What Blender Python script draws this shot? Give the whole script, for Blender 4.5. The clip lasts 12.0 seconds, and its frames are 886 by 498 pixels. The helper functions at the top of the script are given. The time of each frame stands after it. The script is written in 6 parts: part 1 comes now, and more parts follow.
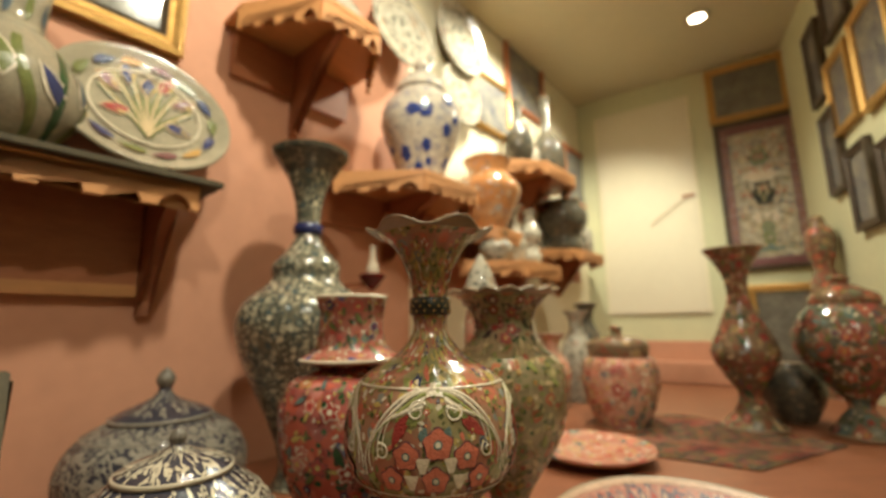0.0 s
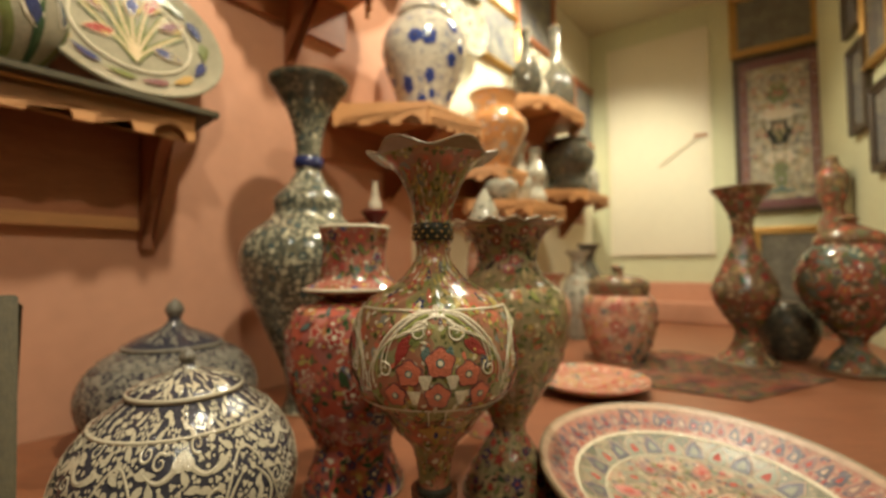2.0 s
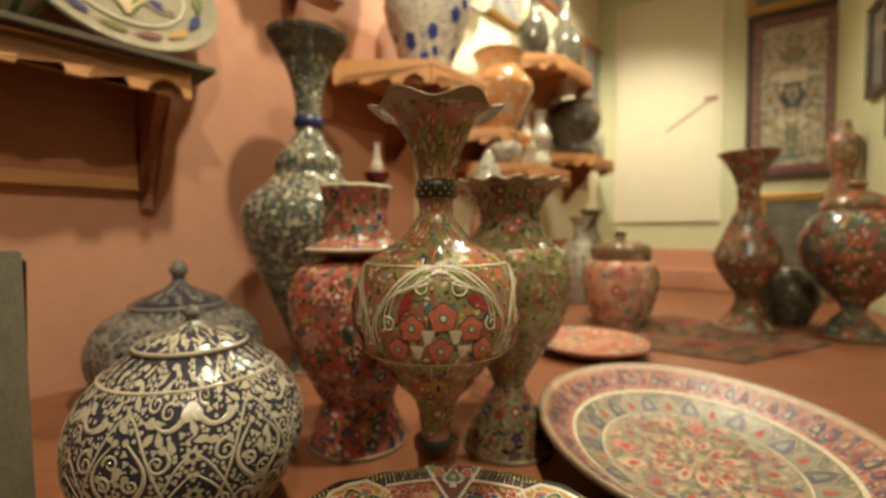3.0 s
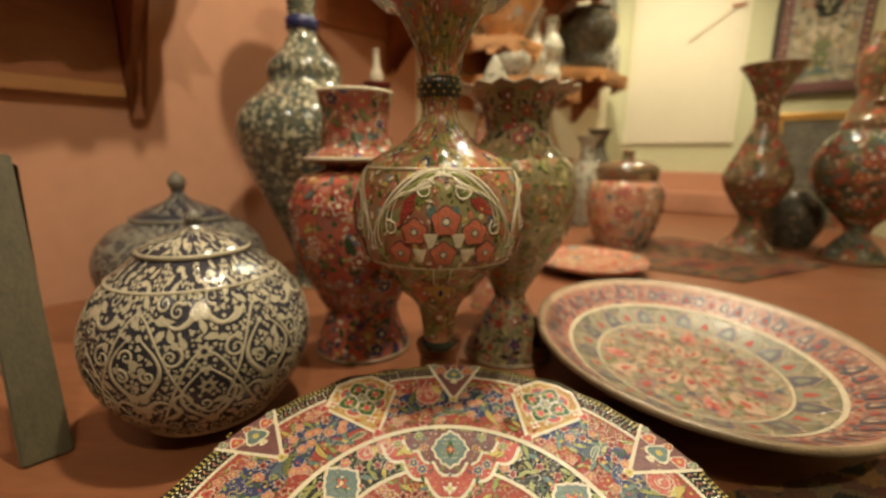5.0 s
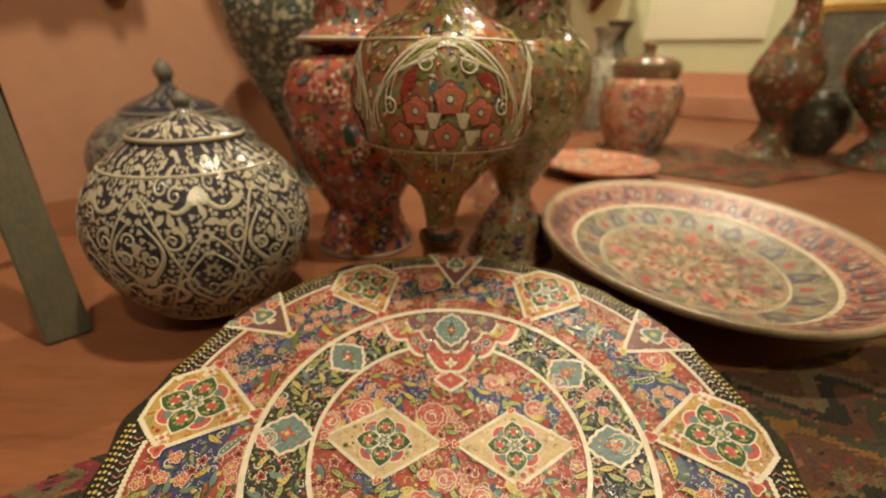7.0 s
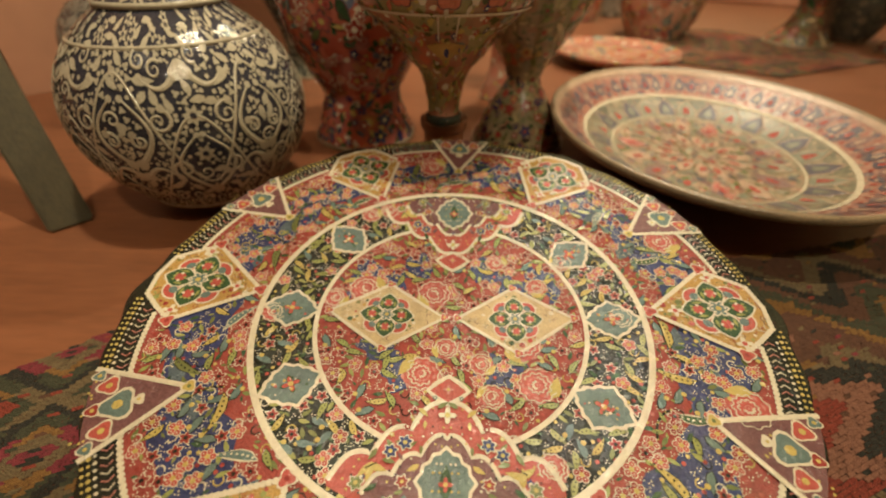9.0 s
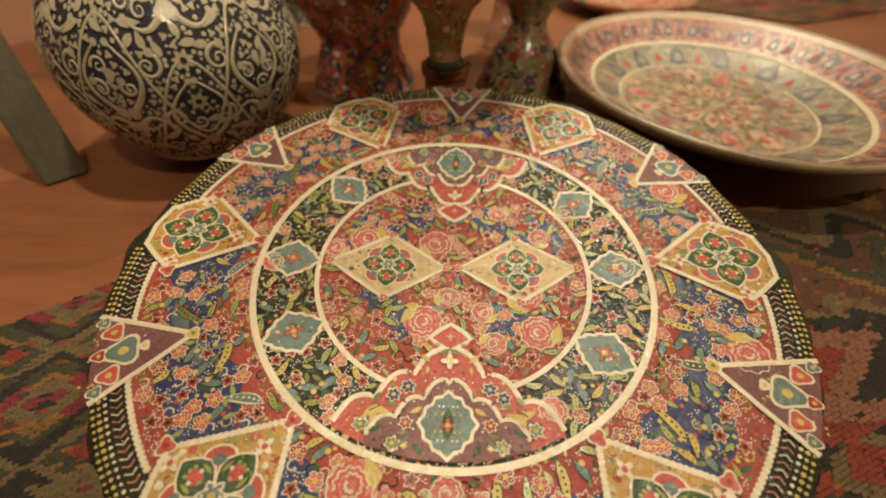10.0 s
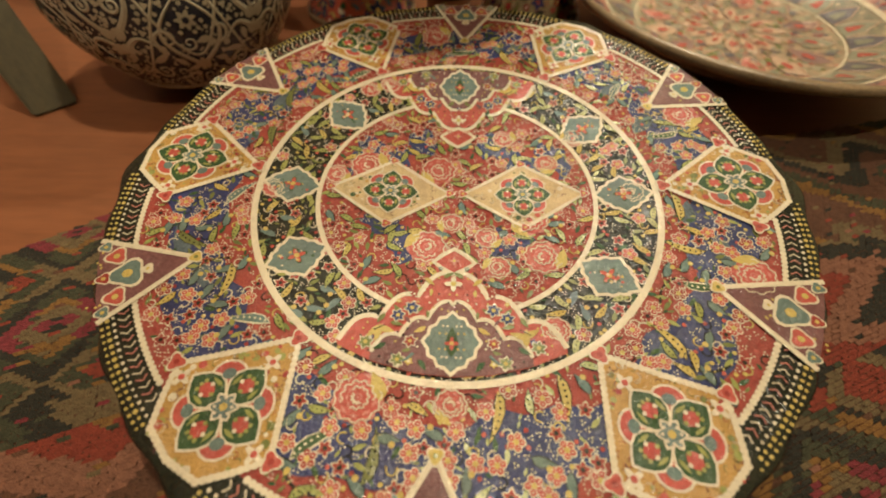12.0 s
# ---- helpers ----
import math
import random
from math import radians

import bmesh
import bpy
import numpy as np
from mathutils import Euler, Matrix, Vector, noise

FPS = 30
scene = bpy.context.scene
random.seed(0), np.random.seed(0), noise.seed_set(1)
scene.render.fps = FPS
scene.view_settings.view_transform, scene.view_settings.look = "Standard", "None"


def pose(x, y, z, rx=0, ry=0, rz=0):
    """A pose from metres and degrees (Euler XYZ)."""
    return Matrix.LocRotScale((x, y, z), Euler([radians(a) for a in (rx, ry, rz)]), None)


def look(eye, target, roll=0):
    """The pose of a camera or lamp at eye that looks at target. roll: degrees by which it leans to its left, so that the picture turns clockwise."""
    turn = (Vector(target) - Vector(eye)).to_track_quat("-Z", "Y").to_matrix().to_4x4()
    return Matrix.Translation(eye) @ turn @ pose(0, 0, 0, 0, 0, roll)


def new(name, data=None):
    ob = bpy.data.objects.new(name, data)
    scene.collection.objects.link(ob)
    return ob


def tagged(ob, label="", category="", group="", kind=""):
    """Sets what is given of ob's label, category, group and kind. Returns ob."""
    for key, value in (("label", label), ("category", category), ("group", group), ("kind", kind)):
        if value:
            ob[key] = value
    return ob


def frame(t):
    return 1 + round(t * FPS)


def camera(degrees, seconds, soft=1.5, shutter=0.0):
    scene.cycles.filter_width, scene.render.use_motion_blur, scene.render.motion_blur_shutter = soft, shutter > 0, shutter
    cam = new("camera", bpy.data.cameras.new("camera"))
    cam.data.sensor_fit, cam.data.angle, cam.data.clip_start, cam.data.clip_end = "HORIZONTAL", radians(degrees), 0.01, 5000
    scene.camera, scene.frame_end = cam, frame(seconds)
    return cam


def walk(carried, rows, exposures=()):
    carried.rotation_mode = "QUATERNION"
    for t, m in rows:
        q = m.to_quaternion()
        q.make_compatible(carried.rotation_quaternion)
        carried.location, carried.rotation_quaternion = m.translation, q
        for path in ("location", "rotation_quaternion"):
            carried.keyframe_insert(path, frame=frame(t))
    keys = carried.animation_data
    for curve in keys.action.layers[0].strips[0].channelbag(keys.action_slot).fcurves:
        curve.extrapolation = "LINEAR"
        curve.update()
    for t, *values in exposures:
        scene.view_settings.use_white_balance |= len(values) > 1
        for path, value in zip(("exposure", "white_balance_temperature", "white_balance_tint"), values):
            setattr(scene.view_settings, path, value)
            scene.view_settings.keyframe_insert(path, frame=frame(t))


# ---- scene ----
cam = camera(92.00, 12.0, 2.0)
cam.data.dof.use_dof, cam.data.dof.focus_distance, cam.data.dof.aperture_fstop = True, 0.23, 4.8
PATH = [
    (0.0, pose(-0.0000, 0.0000, 0.3140, 99.96, 0.82, -0.00)),
    (0.5, pose(0.0001, 0.0024, 0.3106, 98.30, 0.74, 0.12)),
    (1.0, pose(-0.0003, 0.0054, 0.3068, 96.48, 0.57, 0.19)),
    (1.5, pose(-0.0005, 0.0094, 0.3023, 94.53, 0.49, 0.27)),
    (2.0, pose(-0.0002, 0.0112, 0.2981, 92.42, 0.39, 0.38)),
    (2.5, pose(-0.0009, 0.0131, 0.2939, 90.17, 0.21, 0.44)),
    (2.7, pose(-0.0013, 0.0138, 0.2922, 89.29, 0.14, 0.51)),
    (4.3, pose(-0.0019, 0.0210, 0.2779, 81.69, -0.28, 0.93)),
    (4.5, pose(-0.0021, 0.0211, 0.2761, 80.59, -0.31, 0.89)),
    (5.0, pose(-0.0023, 0.0219, 0.2722, 77.89, -0.47, 0.98)),
    (5.5, pose(-0.0022, 0.0234, 0.2671, 75.10, -0.61, 1.14)),
    (6.0, pose(-0.0023, 0.0244, 0.2617, 72.21, -0.71, 1.25)),
    (6.5, pose(-0.0019, 0.0246, 0.2561, 69.19, -0.81, 1.43)),
    (7.0, pose(-0.0013, 0.0258, 0.2505, 65.99, -0.81, 1.64)),
    (7.2, pose(-0.0008, 0.0269, 0.2491, 64.88, -0.84, 1.73)),
    (8.8, pose(-0.0002, 0.0261, 0.2304, 54.84, -0.70, 2.06)),
    (9.0, pose(0.0001, 0.0256, 0.2288, 53.74, -0.62, 2.12)),
    (9.5, pose(0.0003, 0.0253, 0.2245, 51.00, -0.48, 2.18)),
    (10.0, pose(-0.0001, 0.0246, 0.2214, 48.39, -0.43, 2.20)),
    (10.5, pose(0.0002, 0.0238, 0.2181, 46.09, -0.29, 2.29)),
    (11.0, pose(0.0003, 0.0222, 0.2151, 44.14, -0.16, 2.38)),
    (11.5, pose(-0.0001, 0.0205, 0.2123, 42.51, -0.13, 2.36)),
    (12.0, pose(-0.0003, 0.0192, 0.2095, 41.26, -0.07, 2.34)),
]
walk(cam, PATH, [(0.0, 0.08, 6050, 8), (4.0, 0.02, 6500, 9), (8.0, -0.10, 6750, 11), (12.0, -0.18, 6800, 12)])

# ---------------------------------------------------------------- light
world = bpy.data.worlds.new("world")
scene.world = world
world.use_nodes = True
world.node_tree.nodes["Background"].inputs[0].default_value = (0.30, 0.20, 0.10, 1)
world.node_tree.nodes["Background"].inputs[1].default_value = 0.05
WARM = (1.0, 0.90, 0.66)


def spot(name, eye, target, watts, size=0.04, cone=150):
    lamp = bpy.data.lights.new(name, "SPOT")
    lamp.energy, lamp.color, lamp.shadow_soft_size = watts, WARM, size
    lamp.spot_size, lamp.spot_blend = radians(cone), 0.6
    ob = new(name, lamp)
    ob.matrix_world = look(eye, target)
    return ob


CEIL = 1.75
LAMPS = [(1.24, 1.83), (0.18, 0.40), (0.50, 1.58), (-0.66, -0.46), (0.26, -0.64)]
WATTS = [50, 82, 76, 6, 48]
AIMS = [(0.66, 2.10, 0.55), (-0.55, 0.95, 0.75), (0.38, 1.68, 0.0), (-0.62, -0.30, 0.0), (-0.02, 0.55, 0.30)]
CONES = [104, 124, 150, 150, 120]
for (lx, ly), w, aim, cone in zip(LAMPS, WATTS, AIMS, CONES):
    spot("ceiling_spot_light", (lx, ly, CEIL - 0.045), aim, w, 0.04, cone)

# ---------------------------------------------------------------- materials


def mat(name, rgb, rough=0.5, var=0.15, scale=20.0, bump=0.1, metal=0.0, coat=0.0, emit=0.0, fine=6.0, stretch=(1, 1, 1)):
    """Principled surface with two scales of mottling and a fine relief."""
    m = bpy.data.materials.new(name)
    m.use_nodes = True
    t = m.node_tree
    n, l = t.nodes, t.links
    b = n["Principled BSDF"]
    b.inputs["Roughness"].default_value = rough
    b.inputs["Metallic"].default_value = metal
    b.inputs["Coat Weight"].default_value = coat
    b.inputs["Coat Roughness"].default_value = 0.08
    co = n.new("ShaderNodeTexCoord")
    mp = n.new("ShaderNodeMapping")
    mp.inputs["Scale"].default_value = stretch
    l.new(co.outputs["Object"], mp.inputs[0])
    a, c = n.new("ShaderNodeTexNoise"), n.new("ShaderNodeTexNoise")
    a.inputs["Scale"].default_value, a.inputs["Detail"].default_value = scale, 4
    c.inputs["Scale"].default_value, c.inputs["Detail"].default_value = scale * fine, 3
    for q in (a, c):
        l.new(mp.outputs[0], q.inputs["Vector"])
    add = n.new("ShaderNodeMath")
    add.operation = "ADD"
    l.new(a.outputs[0], add.inputs[0])
    l.new(c.outputs[0], add.inputs[1])
    mr = n.new("ShaderNodeMapRange")
    mr.inputs[1].default_value, mr.inputs[2].default_value = 0.6, 1.4
    mr.inputs[3].default_value, mr.inputs[4].default_value = 1 - var, 1 + var
    l.new(add.outputs[0], mr.inputs[0])
    mx = n.new("ShaderNodeMix")
    mx.data_type, mx.blend_type = "RGBA", "MULTIPLY"
    mx.inputs[0].default_value = 1
    mx.inputs[6].default_value = (*rgb, 1)
    l.new(mr.outputs[0], mx.inputs[7])
    l.new(mx.outputs[2], b.inputs["Base Color"])
    bp = n.new("ShaderNodeBump")
    bp.inputs["Strength"].default_value, bp.inputs["Distance"].default_value = bump, 0.002
    l.new(add.outputs[0], bp.inputs["Height"])
    l.new(bp.outputs[0], b.inputs["Normal"])
    if emit:
        b.inputs["Emission Color"].default_value = (*rgb, 1)
        b.inputs["Emission Strength"].default_value = emit
    return m


def floral(name, ground, petals, hearts, scale, rough=0.11, line=None, leaf=(0.05, 0.09, 0.03), warp=0.35):
    """Hand-painted glaze: round blossoms with hearts on a ground of small leaves."""
    m = bpy.data.materials.new(name)
    m.use_nodes = True
    t = m.node_tree
    n, l = t.nodes, t.links
    b = n["Principled BSDF"]
    b.inputs["Roughness"].default_value = rough
    co = n.new("ShaderNodeTexCoord")
    nz = n.new("ShaderNodeTexNoise")
    nz.inputs["Scale"].default_value, nz.inputs["Detail"].default_value = scale * 2.2, 1
    l.new(co.outputs["Object"], nz.inputs["Vector"])
    wp = n.new("ShaderNodeVectorMath")
    wp.operation = "MULTIPLY_ADD"
    l.new(nz.outputs["Color"], wp.inputs[0])
    wp.inputs[1].default_value = (warp / scale,) * 3
    l.new(co.outputs["Object"], wp.inputs[2])

    def cells(s):
        v = n.new("ShaderNodeTexVoronoi")
        v.inputs["Scale"].default_value = s
        l.new(wp.outputs[0], v.inputs["Vector"])
        return v

    def pick(v, colours):
        sp = n.new("ShaderNodeSeparateColor")
        l.new(v.outputs["Color"], sp.inputs[0])
        r = n.new("ShaderNodeValToRGB")
        r.color_ramp.interpolation = "CONSTANT"
        e = r.color_ramp.elements
        while len(e) < len(colours):
            e.new(0.5)
        for i, c in enumerate(colours):
            e[i].position, e[i].color = i / len(colours), (*c, 1)
        l.new(sp.outputs[0], r.inputs[0])
        return r

    def under(v, d):
        k = n.new("ShaderNodeMapRange")
        k.inputs[1].default_value, k.inputs[2].default_value = d - 0.03, d + 0.03
        k.inputs[3].default_value, k.inputs[4].default_value = 1, 0
        l.new(v.outputs["Distance"], k.inputs[0])
        return k

    def mix(f, x, y):
        k = n.new("ShaderNodeMix")
        k.data_type = "RGBA"
        l.new(f.outputs[0], k.inputs[0])
        for src, slot in ((x, 6), (y, 7)):
            if isinstance(src, tuple):
                k.inputs[slot].default_value = (*src, 1)
            else:
                l.new(src.outputs[2] if src.bl_idname == "ShaderNodeMix" else src.outputs[0], k.inputs[slot])
        return k
    big, small = cells(scale), cells(scale * 2.6)
    base = mix(under(small, 0.36), pick(big, ground), pick(small, [leaf, *hearts, leaf]))
    if line:
        ring = mix(under(big, 0.40), base, line)
    else:
        ring = base
    fl = mix(under(big, 0.34), ring, pick(big, petals))
    out = mix(under(big, 0.13), fl, pick(small, hearts))
    l.new(out.outputs[2], b.inputs["Base Color"])
    bp = n.new("ShaderNodeBump")
    bp.inputs["Strength"].default_value, bp.inputs["Distance"].default_value = 0.25, 0.001
    l.new(small.outputs["Distance"], bp.inputs["Height"])
    l.new(bp.outputs[0], b.inputs["Normal"])
    return m


CREAM, RED, CORAL = (0.63, 0.55, 0.41), (0.27, 0.040, 0.032), (0.41, 0.082, 0.064)
NAVY, GREEN, OLIVE = (0.022, 0.028, 0.10), (0.035, 0.075, 0.03), (0.16, 0.16, 0.045)
YELLOW, TEAL, PINK = (0.48, 0.36, 0.11), (0.115, 0.165, 0.15), (0.49, 0.19, 0.155)
BLACKISH = (0.018, 0.020, 0.014)
M = {
    "table": mat("varnished_wood", (0.22, 0.080, 0.036), 0.42, 0.22, 6, 0.10, stretch=(1, 5, 5)),
    "terracotta": mat("terracotta_plaster", (0.52, 0.255, 0.155), 0.75, 0.07, 5, 0.25),
    "green_wall": mat("pale_green_plaster", (0.54, 0.535, 0.34), 0.75, 0.05, 5, 0.2),
    "cream_wall": mat("cream_plaster", (0.72, 0.66, 0.48), 0.75, 0.05, 5, 0.2),
    "ceiling": mat("ceiling_paint", (0.50, 0.46, 0.32), 0.8, 0.04, 4, 0.1),
    "panel": mat("white_panel_paint", (0.66, 0.60, 0.45), 0.55, 0.03, 6, 0.05),
    "pine": mat("honey_pine", (0.50, 0.235, 0.085), 0.5, 0.18, 10, 0.15, stretch=(1, 6, 6)),
    "brown": mat("reddish_wood", (0.33, 0.115, 0.045), 0.5, 0.2, 10, 0.15, stretch=(1, 6, 6)),
    "gold": mat("gilt_frame", (0.50, 0.30, 0.09), 0.35, 0.25, 60, 0.8, metal=0.7),
    "dark": mat("dark_frame_wood", (0.06, 0.04, 0.022), 0.45, 0.3, 30, 0.3),
    "olive_wood": mat("olive_stained_wood", (0.060, 0.045, 0.018), 0.7, 0.3, 12, 0.3, stretch=(5, 5, 1)),
    "glass": mat("picture_glass_dark", (0.16, 0.15, 0.12), 0.12, 0.5, 14, 0.02),
    "white": mat("cream_enamel", CREAM, 0.12, 0.12, 60, 0.5),
    "red": mat("red_enamel", RED, 0.13, 0.25, 80, 0.5),
    "coral": mat("coral_enamel", CORAL, 0.13, 0.22, 80, 0.5),
    "navy": mat("navy_enamel", NAVY, 0.2, 0.35, 60, 0.15),
    "blue": mat("cobalt_enamel", (0.034, 0.042, 0.115), 0.12, 0.35, 90, 0.4),
    "cobalt": mat("cobalt_glaze", (0.030, 0.050, 0.20), 0.10, 0.4, 50, 0.2),
    "green": mat("green_enamel", GREEN, 0.13, 0.3, 80, 0.5),
    "olive": mat("olive_enamel", (0.14, 0.155, 0.05), 0.22, 0.3, 80, 0.2),
    "yellow": mat("yellow_enamel", YELLOW, 0.13, 0.2, 80, 0.5),
    "ochre": mat("ochre_enamel", (0.42, 0.245, 0.075), 0.14, 0.25, 120, 0.5),
    "gilt": mat("pale_gold_enamel", (0.52, 0.39, 0.22), 0.14, 0.3, 160, 0.5),
    "teal": mat("teal_enamel", TEAL, 0.13, 0.25, 80, 0.5),
    "pink": mat("pink_enamel", PINK, 0.13, 0.2, 80, 0.5),
    "purple": mat("mauve_enamel", (0.16, 0.07, 0.07), 0.13, 0.3, 80, 0.5),
    "black": mat("black_green_enamel", BLACKISH, 0.12, 0.4, 80, 0.4),
    "lamp": mat("lamp_glow", (1.0, 0.85, 0.6), 0.5, 0.0, emit=14),
    "chrome": mat("lamp_ring", (0.6, 0.5, 0.35), 0.3, 0.1, metal=0.8),
    "edge": mat("worn_glaze_edge", (0.25, 0.18, 0.11), 0.3, 0.3, 60, 0.2),
    "shade": mat("dark_red_glass", (0.10, 0.012, 0.010), 0.1, 0.2),
    "clear": mat("pale_glass", (0.5, 0.42, 0.32), 0.1, 0.1),
}
F = {
    "blue_white": floral("blue_white_glaze", [CREAM, (0.62, 0.52, 0.36)], [CREAM, (0.55, 0.46, 0.32)], [NAVY, CREAM], 42, line=NAVY, leaf=(0.05, 0.055, 0.11)),
    "blue_blots": floral("blue_blot_glaze", [(0.50, 0.45, 0.37), (0.43, 0.385, 0.32)], [(0.30, 0.29, 0.30), (0.46, 0.40, 0.32), (0.22, 0.22, 0.27)], [(0.3, 0.26, 0.24), CREAM], 34, leaf=(0.26, 0.23, 0.23)),
    "teal_scroll": floral("grey_teal_scroll_glaze", [(0.085, 0.085, 0.065), (0.14, 0.13, 0.09)], [(0.52, 0.47, 0.33), (0.42, 0.38, 0.26), (0.07, 0.10, 0.10)], [(0.50, 0.45, 0.31), (0.04, 0.07, 0.08)], 50, line=(0.04, 0.043, 0.04), leaf=(0.46, 0.42, 0.30)),
    "red_bouquet": floral("red_bouquet_glaze", [(0.42, 0.09, 0.055), (0.46, 0.11, 0.07), (0.34, 0.10, 0.08)], [(0.55, 0.16, 0.10), PINK, (0.13, 0.16, 0.24), (0.40, 0.16, 0.07), (0.48, 0.10, 0.06)], [YELLOW, CREAM, GREEN], 34, leaf=GREEN),
    "rose_pale": floral("rose_glaze", [(0.46, 0.20, 0.13), (0.50, 0.26, 0.18)], [CORAL, (0.55, 0.22, 0.15), TEAL], [CREAM, YELLOW], 30, leaf=(0.30, 0.25, 0.16)),
    "red_neck": floral("red_neck_glaze", [(0.32, 0.10, 0.07), (0.38, 0.14, 0.10)], [CORAL, RED, TEAL, (0.09, 0.09, 0.2)], [CREAM, YELLOW, OLIVE], 50, leaf=(0.42, 0.32, 0.22)),
    "green_scroll": floral("green_floral_glaze", [(0.25, 0.20, 0.11), (0.31, 0.23, 0.13)], [(0.38, 0.12, 0.06), (0.28, 0.24, 0.10), (0.33, 0.18, 0.10)], [(0.42, 0.34, 0.16), GREEN], 44, leaf=(0.17, 0.17, 0.08)),
    "dark_red": floral("dark_red_floral_glaze", [(0.20, 0.075, 0.045), (0.16, 0.10, 0.06)], [(0.42, 0.11, 0.06), (0.14, 0.14, 0.09), (0.32, 0.20, 0.10)], [OLIVE, (0.34, 0.24, 0.14)], 26, leaf=(0.13, 0.12, 0.06)),
    "tulip": mat("cream_tulip_glaze", (0.29, 0.255, 0.18), 0.09, 0.22, 30, 0.3),
    "grey_vine": floral("grey_vine_glaze", [(0.42, 0.39, 0.31), (0.36, 0.33, 0.26)], [(0.16, 0.16, 0.13), (0.28, 0.2, 0.14)], [(0.45, 0.4, 0.3), (0.1, 0.1, 0.09)], 26, leaf=(0.2, 0.19, 0.15)),
    "dark_pot": floral("dark_pot_glaze", [(0.07, 0.065, 0.05), (0.10, 0.085, 0.06)], [(0.15, 0.12, 0.08), (0.05, 0.06, 0.05)], [(0.2, 0.16, 0.1), (0.05, 0.05, 0.04)], 30, leaf=(0.05, 0.05, 0.035)),
    "rose_dark": floral("rose_teal_glaze", [(0.26, 0.09, 0.065), (0.11, 0.12, 0.09), (0.30, 0.12, 0.08)], [(0.38, 0.11, 0.07), TEAL, (0.12, 0.10, 0.07)], [CREAM, OLIVE], 28, leaf=(0.14, 0.12, 0.07)),
    "orange_urn": floral("orange_urn_glaze", [(0.42, 0.19, 0.07), (0.45, 0.24, 0.11)], [(0.46, 0.20, 0.07), (0.34, 0.30, 0.25)], [(0.3, 0.22, 0.18), (0.5, 0.4, 0.28)], 18, leaf=(0.28, 0.16, 0.09)),
    "kilim_pink": floral("rug_red_motifs", [(0.30, 0.060, 0.030), (0.22, 0.075, 0.035), (0.17, 0.095, 0.045)], [(0.33, 0.055, 0.035), (0.30, 0.15, 0.06), (0.09, 0.075, 0.04)], [(0.33, 0.2, 0.09), (0.36, 0.07, 0.05)], 26, rough=0.95, leaf=(0.16, 0.07, 0.035)),
    "tapestry": floral("pictorial_textile", [(0.32, 0.27, 0.18), (0.38, 0.33, 0.22)], [(0.46, 0.40, 0.28), (0.14, 0.14, 0.12)], [(0.35, 0.3, 0.2), (0.1, 0.1, 0.09)], 22, rough=0.35, leaf=(0.14, 0.13, 0.09)),
    "picture": floral("faded_painting", [(0.20, 0.19, 0.16), (0.16, 0.155, 0.15)], [(0.24, 0.22, 0.18), (0.12, 0.12, 0.13)], [(0.25, 0.22, 0.16), (0.1, 0.1, 0.1)], 14, rough=0.2, leaf=(0.17, 0.16, 0.14), warp=0.9),
}

# ---------------------------------------------------------------- mesh helpers


def part(name, bm, material, parent=None, label="", smooth=False):
    me = bpy.data.meshes.new(name)
    if isinstance(bm, tuple):
        me.from_pydata(bm[0], [], bm[1])
    else:
        bm.to_mesh(me)
        bm.free()
    me.materials.append(material)
    if smooth:
        me.polygons.foreach_set("use_smooth", [True] * len(me.polygons))
    ob = new(name, me)
    if parent is not None:
        ob.parent = parent
    if label:
        ob["label"] = label
    return ob


def thing(name, m, label, category, group="", kind=""):
    ob = new(name)
    ob.matrix_world = m
    return tagged(ob, label, category, group, kind)


def box(x0, x1, y0, y1, z0, z1, bevel=0.0, bm=None):
    bm = bm or bmesh.new()
    vs = [bm.verts.new((x, y, z)) for x in (x0, x1) for y in (y0, y1) for z in (z0, z1)]
    fs = [(0, 1, 3, 2), (4, 6, 7, 5), (0, 4, 5, 1), (2, 3, 7, 6), (0, 2, 6, 4), (1, 5, 7, 3)]
    faces = [bm.faces.new([vs[i] for i in f]) for f in fs]
    if bevel:
        bmesh.ops.bevel(bm, geom=list({e for f in faces for e in f.edges}), offset=bevel, segments=2, affect="EDGES")
    return bm


def prism(outline, z0, z1, bm=None):
    """An upright slab over a flat outline of (x, y)."""
    bm = bm or bmesh.new()
    lo = [bm.verts.new((x, y, z0)) for x, y in outline]
    hi = [bm.verts.new((x, y, z1)) for x, y in outline]
    bm.faces.new(lo[::-1])
    bm.faces.new(hi)
    for i in range(len(lo)):
        j = (i + 1) % len(lo)
        bm.faces.new((lo[i], lo[j], hi[j], hi[i]))
    bmesh.ops.recalc_face_normals(bm, faces=bm.faces)
    return bm


def spline(pts, n=6):
    """Catmull-Rom through (r, z) points."""
    out = []
    p = [pts[0], *pts, pts[-1]]
    for i in range(1, len(p) - 2):
        for k in range(n):
            t = k / n
            out.append(tuple(0.5 * (2 * p[i][a] + (p[i + 1][a] - p[i - 1][a]) * t + (2 * p[i - 1][a] - 5 * p[i][a] + 4 * p[i + 1][a] - p[i + 2][a]) * t * t
                             + (3 * p[i][a] - p[i - 1][a] - 3 * p[i + 1][a] + p[i + 2][a]) * t ** 3) for a in (0, 1)))
    out.append(pts[-1])
    return [(max(r, 0.0004), z) for r, z in out]


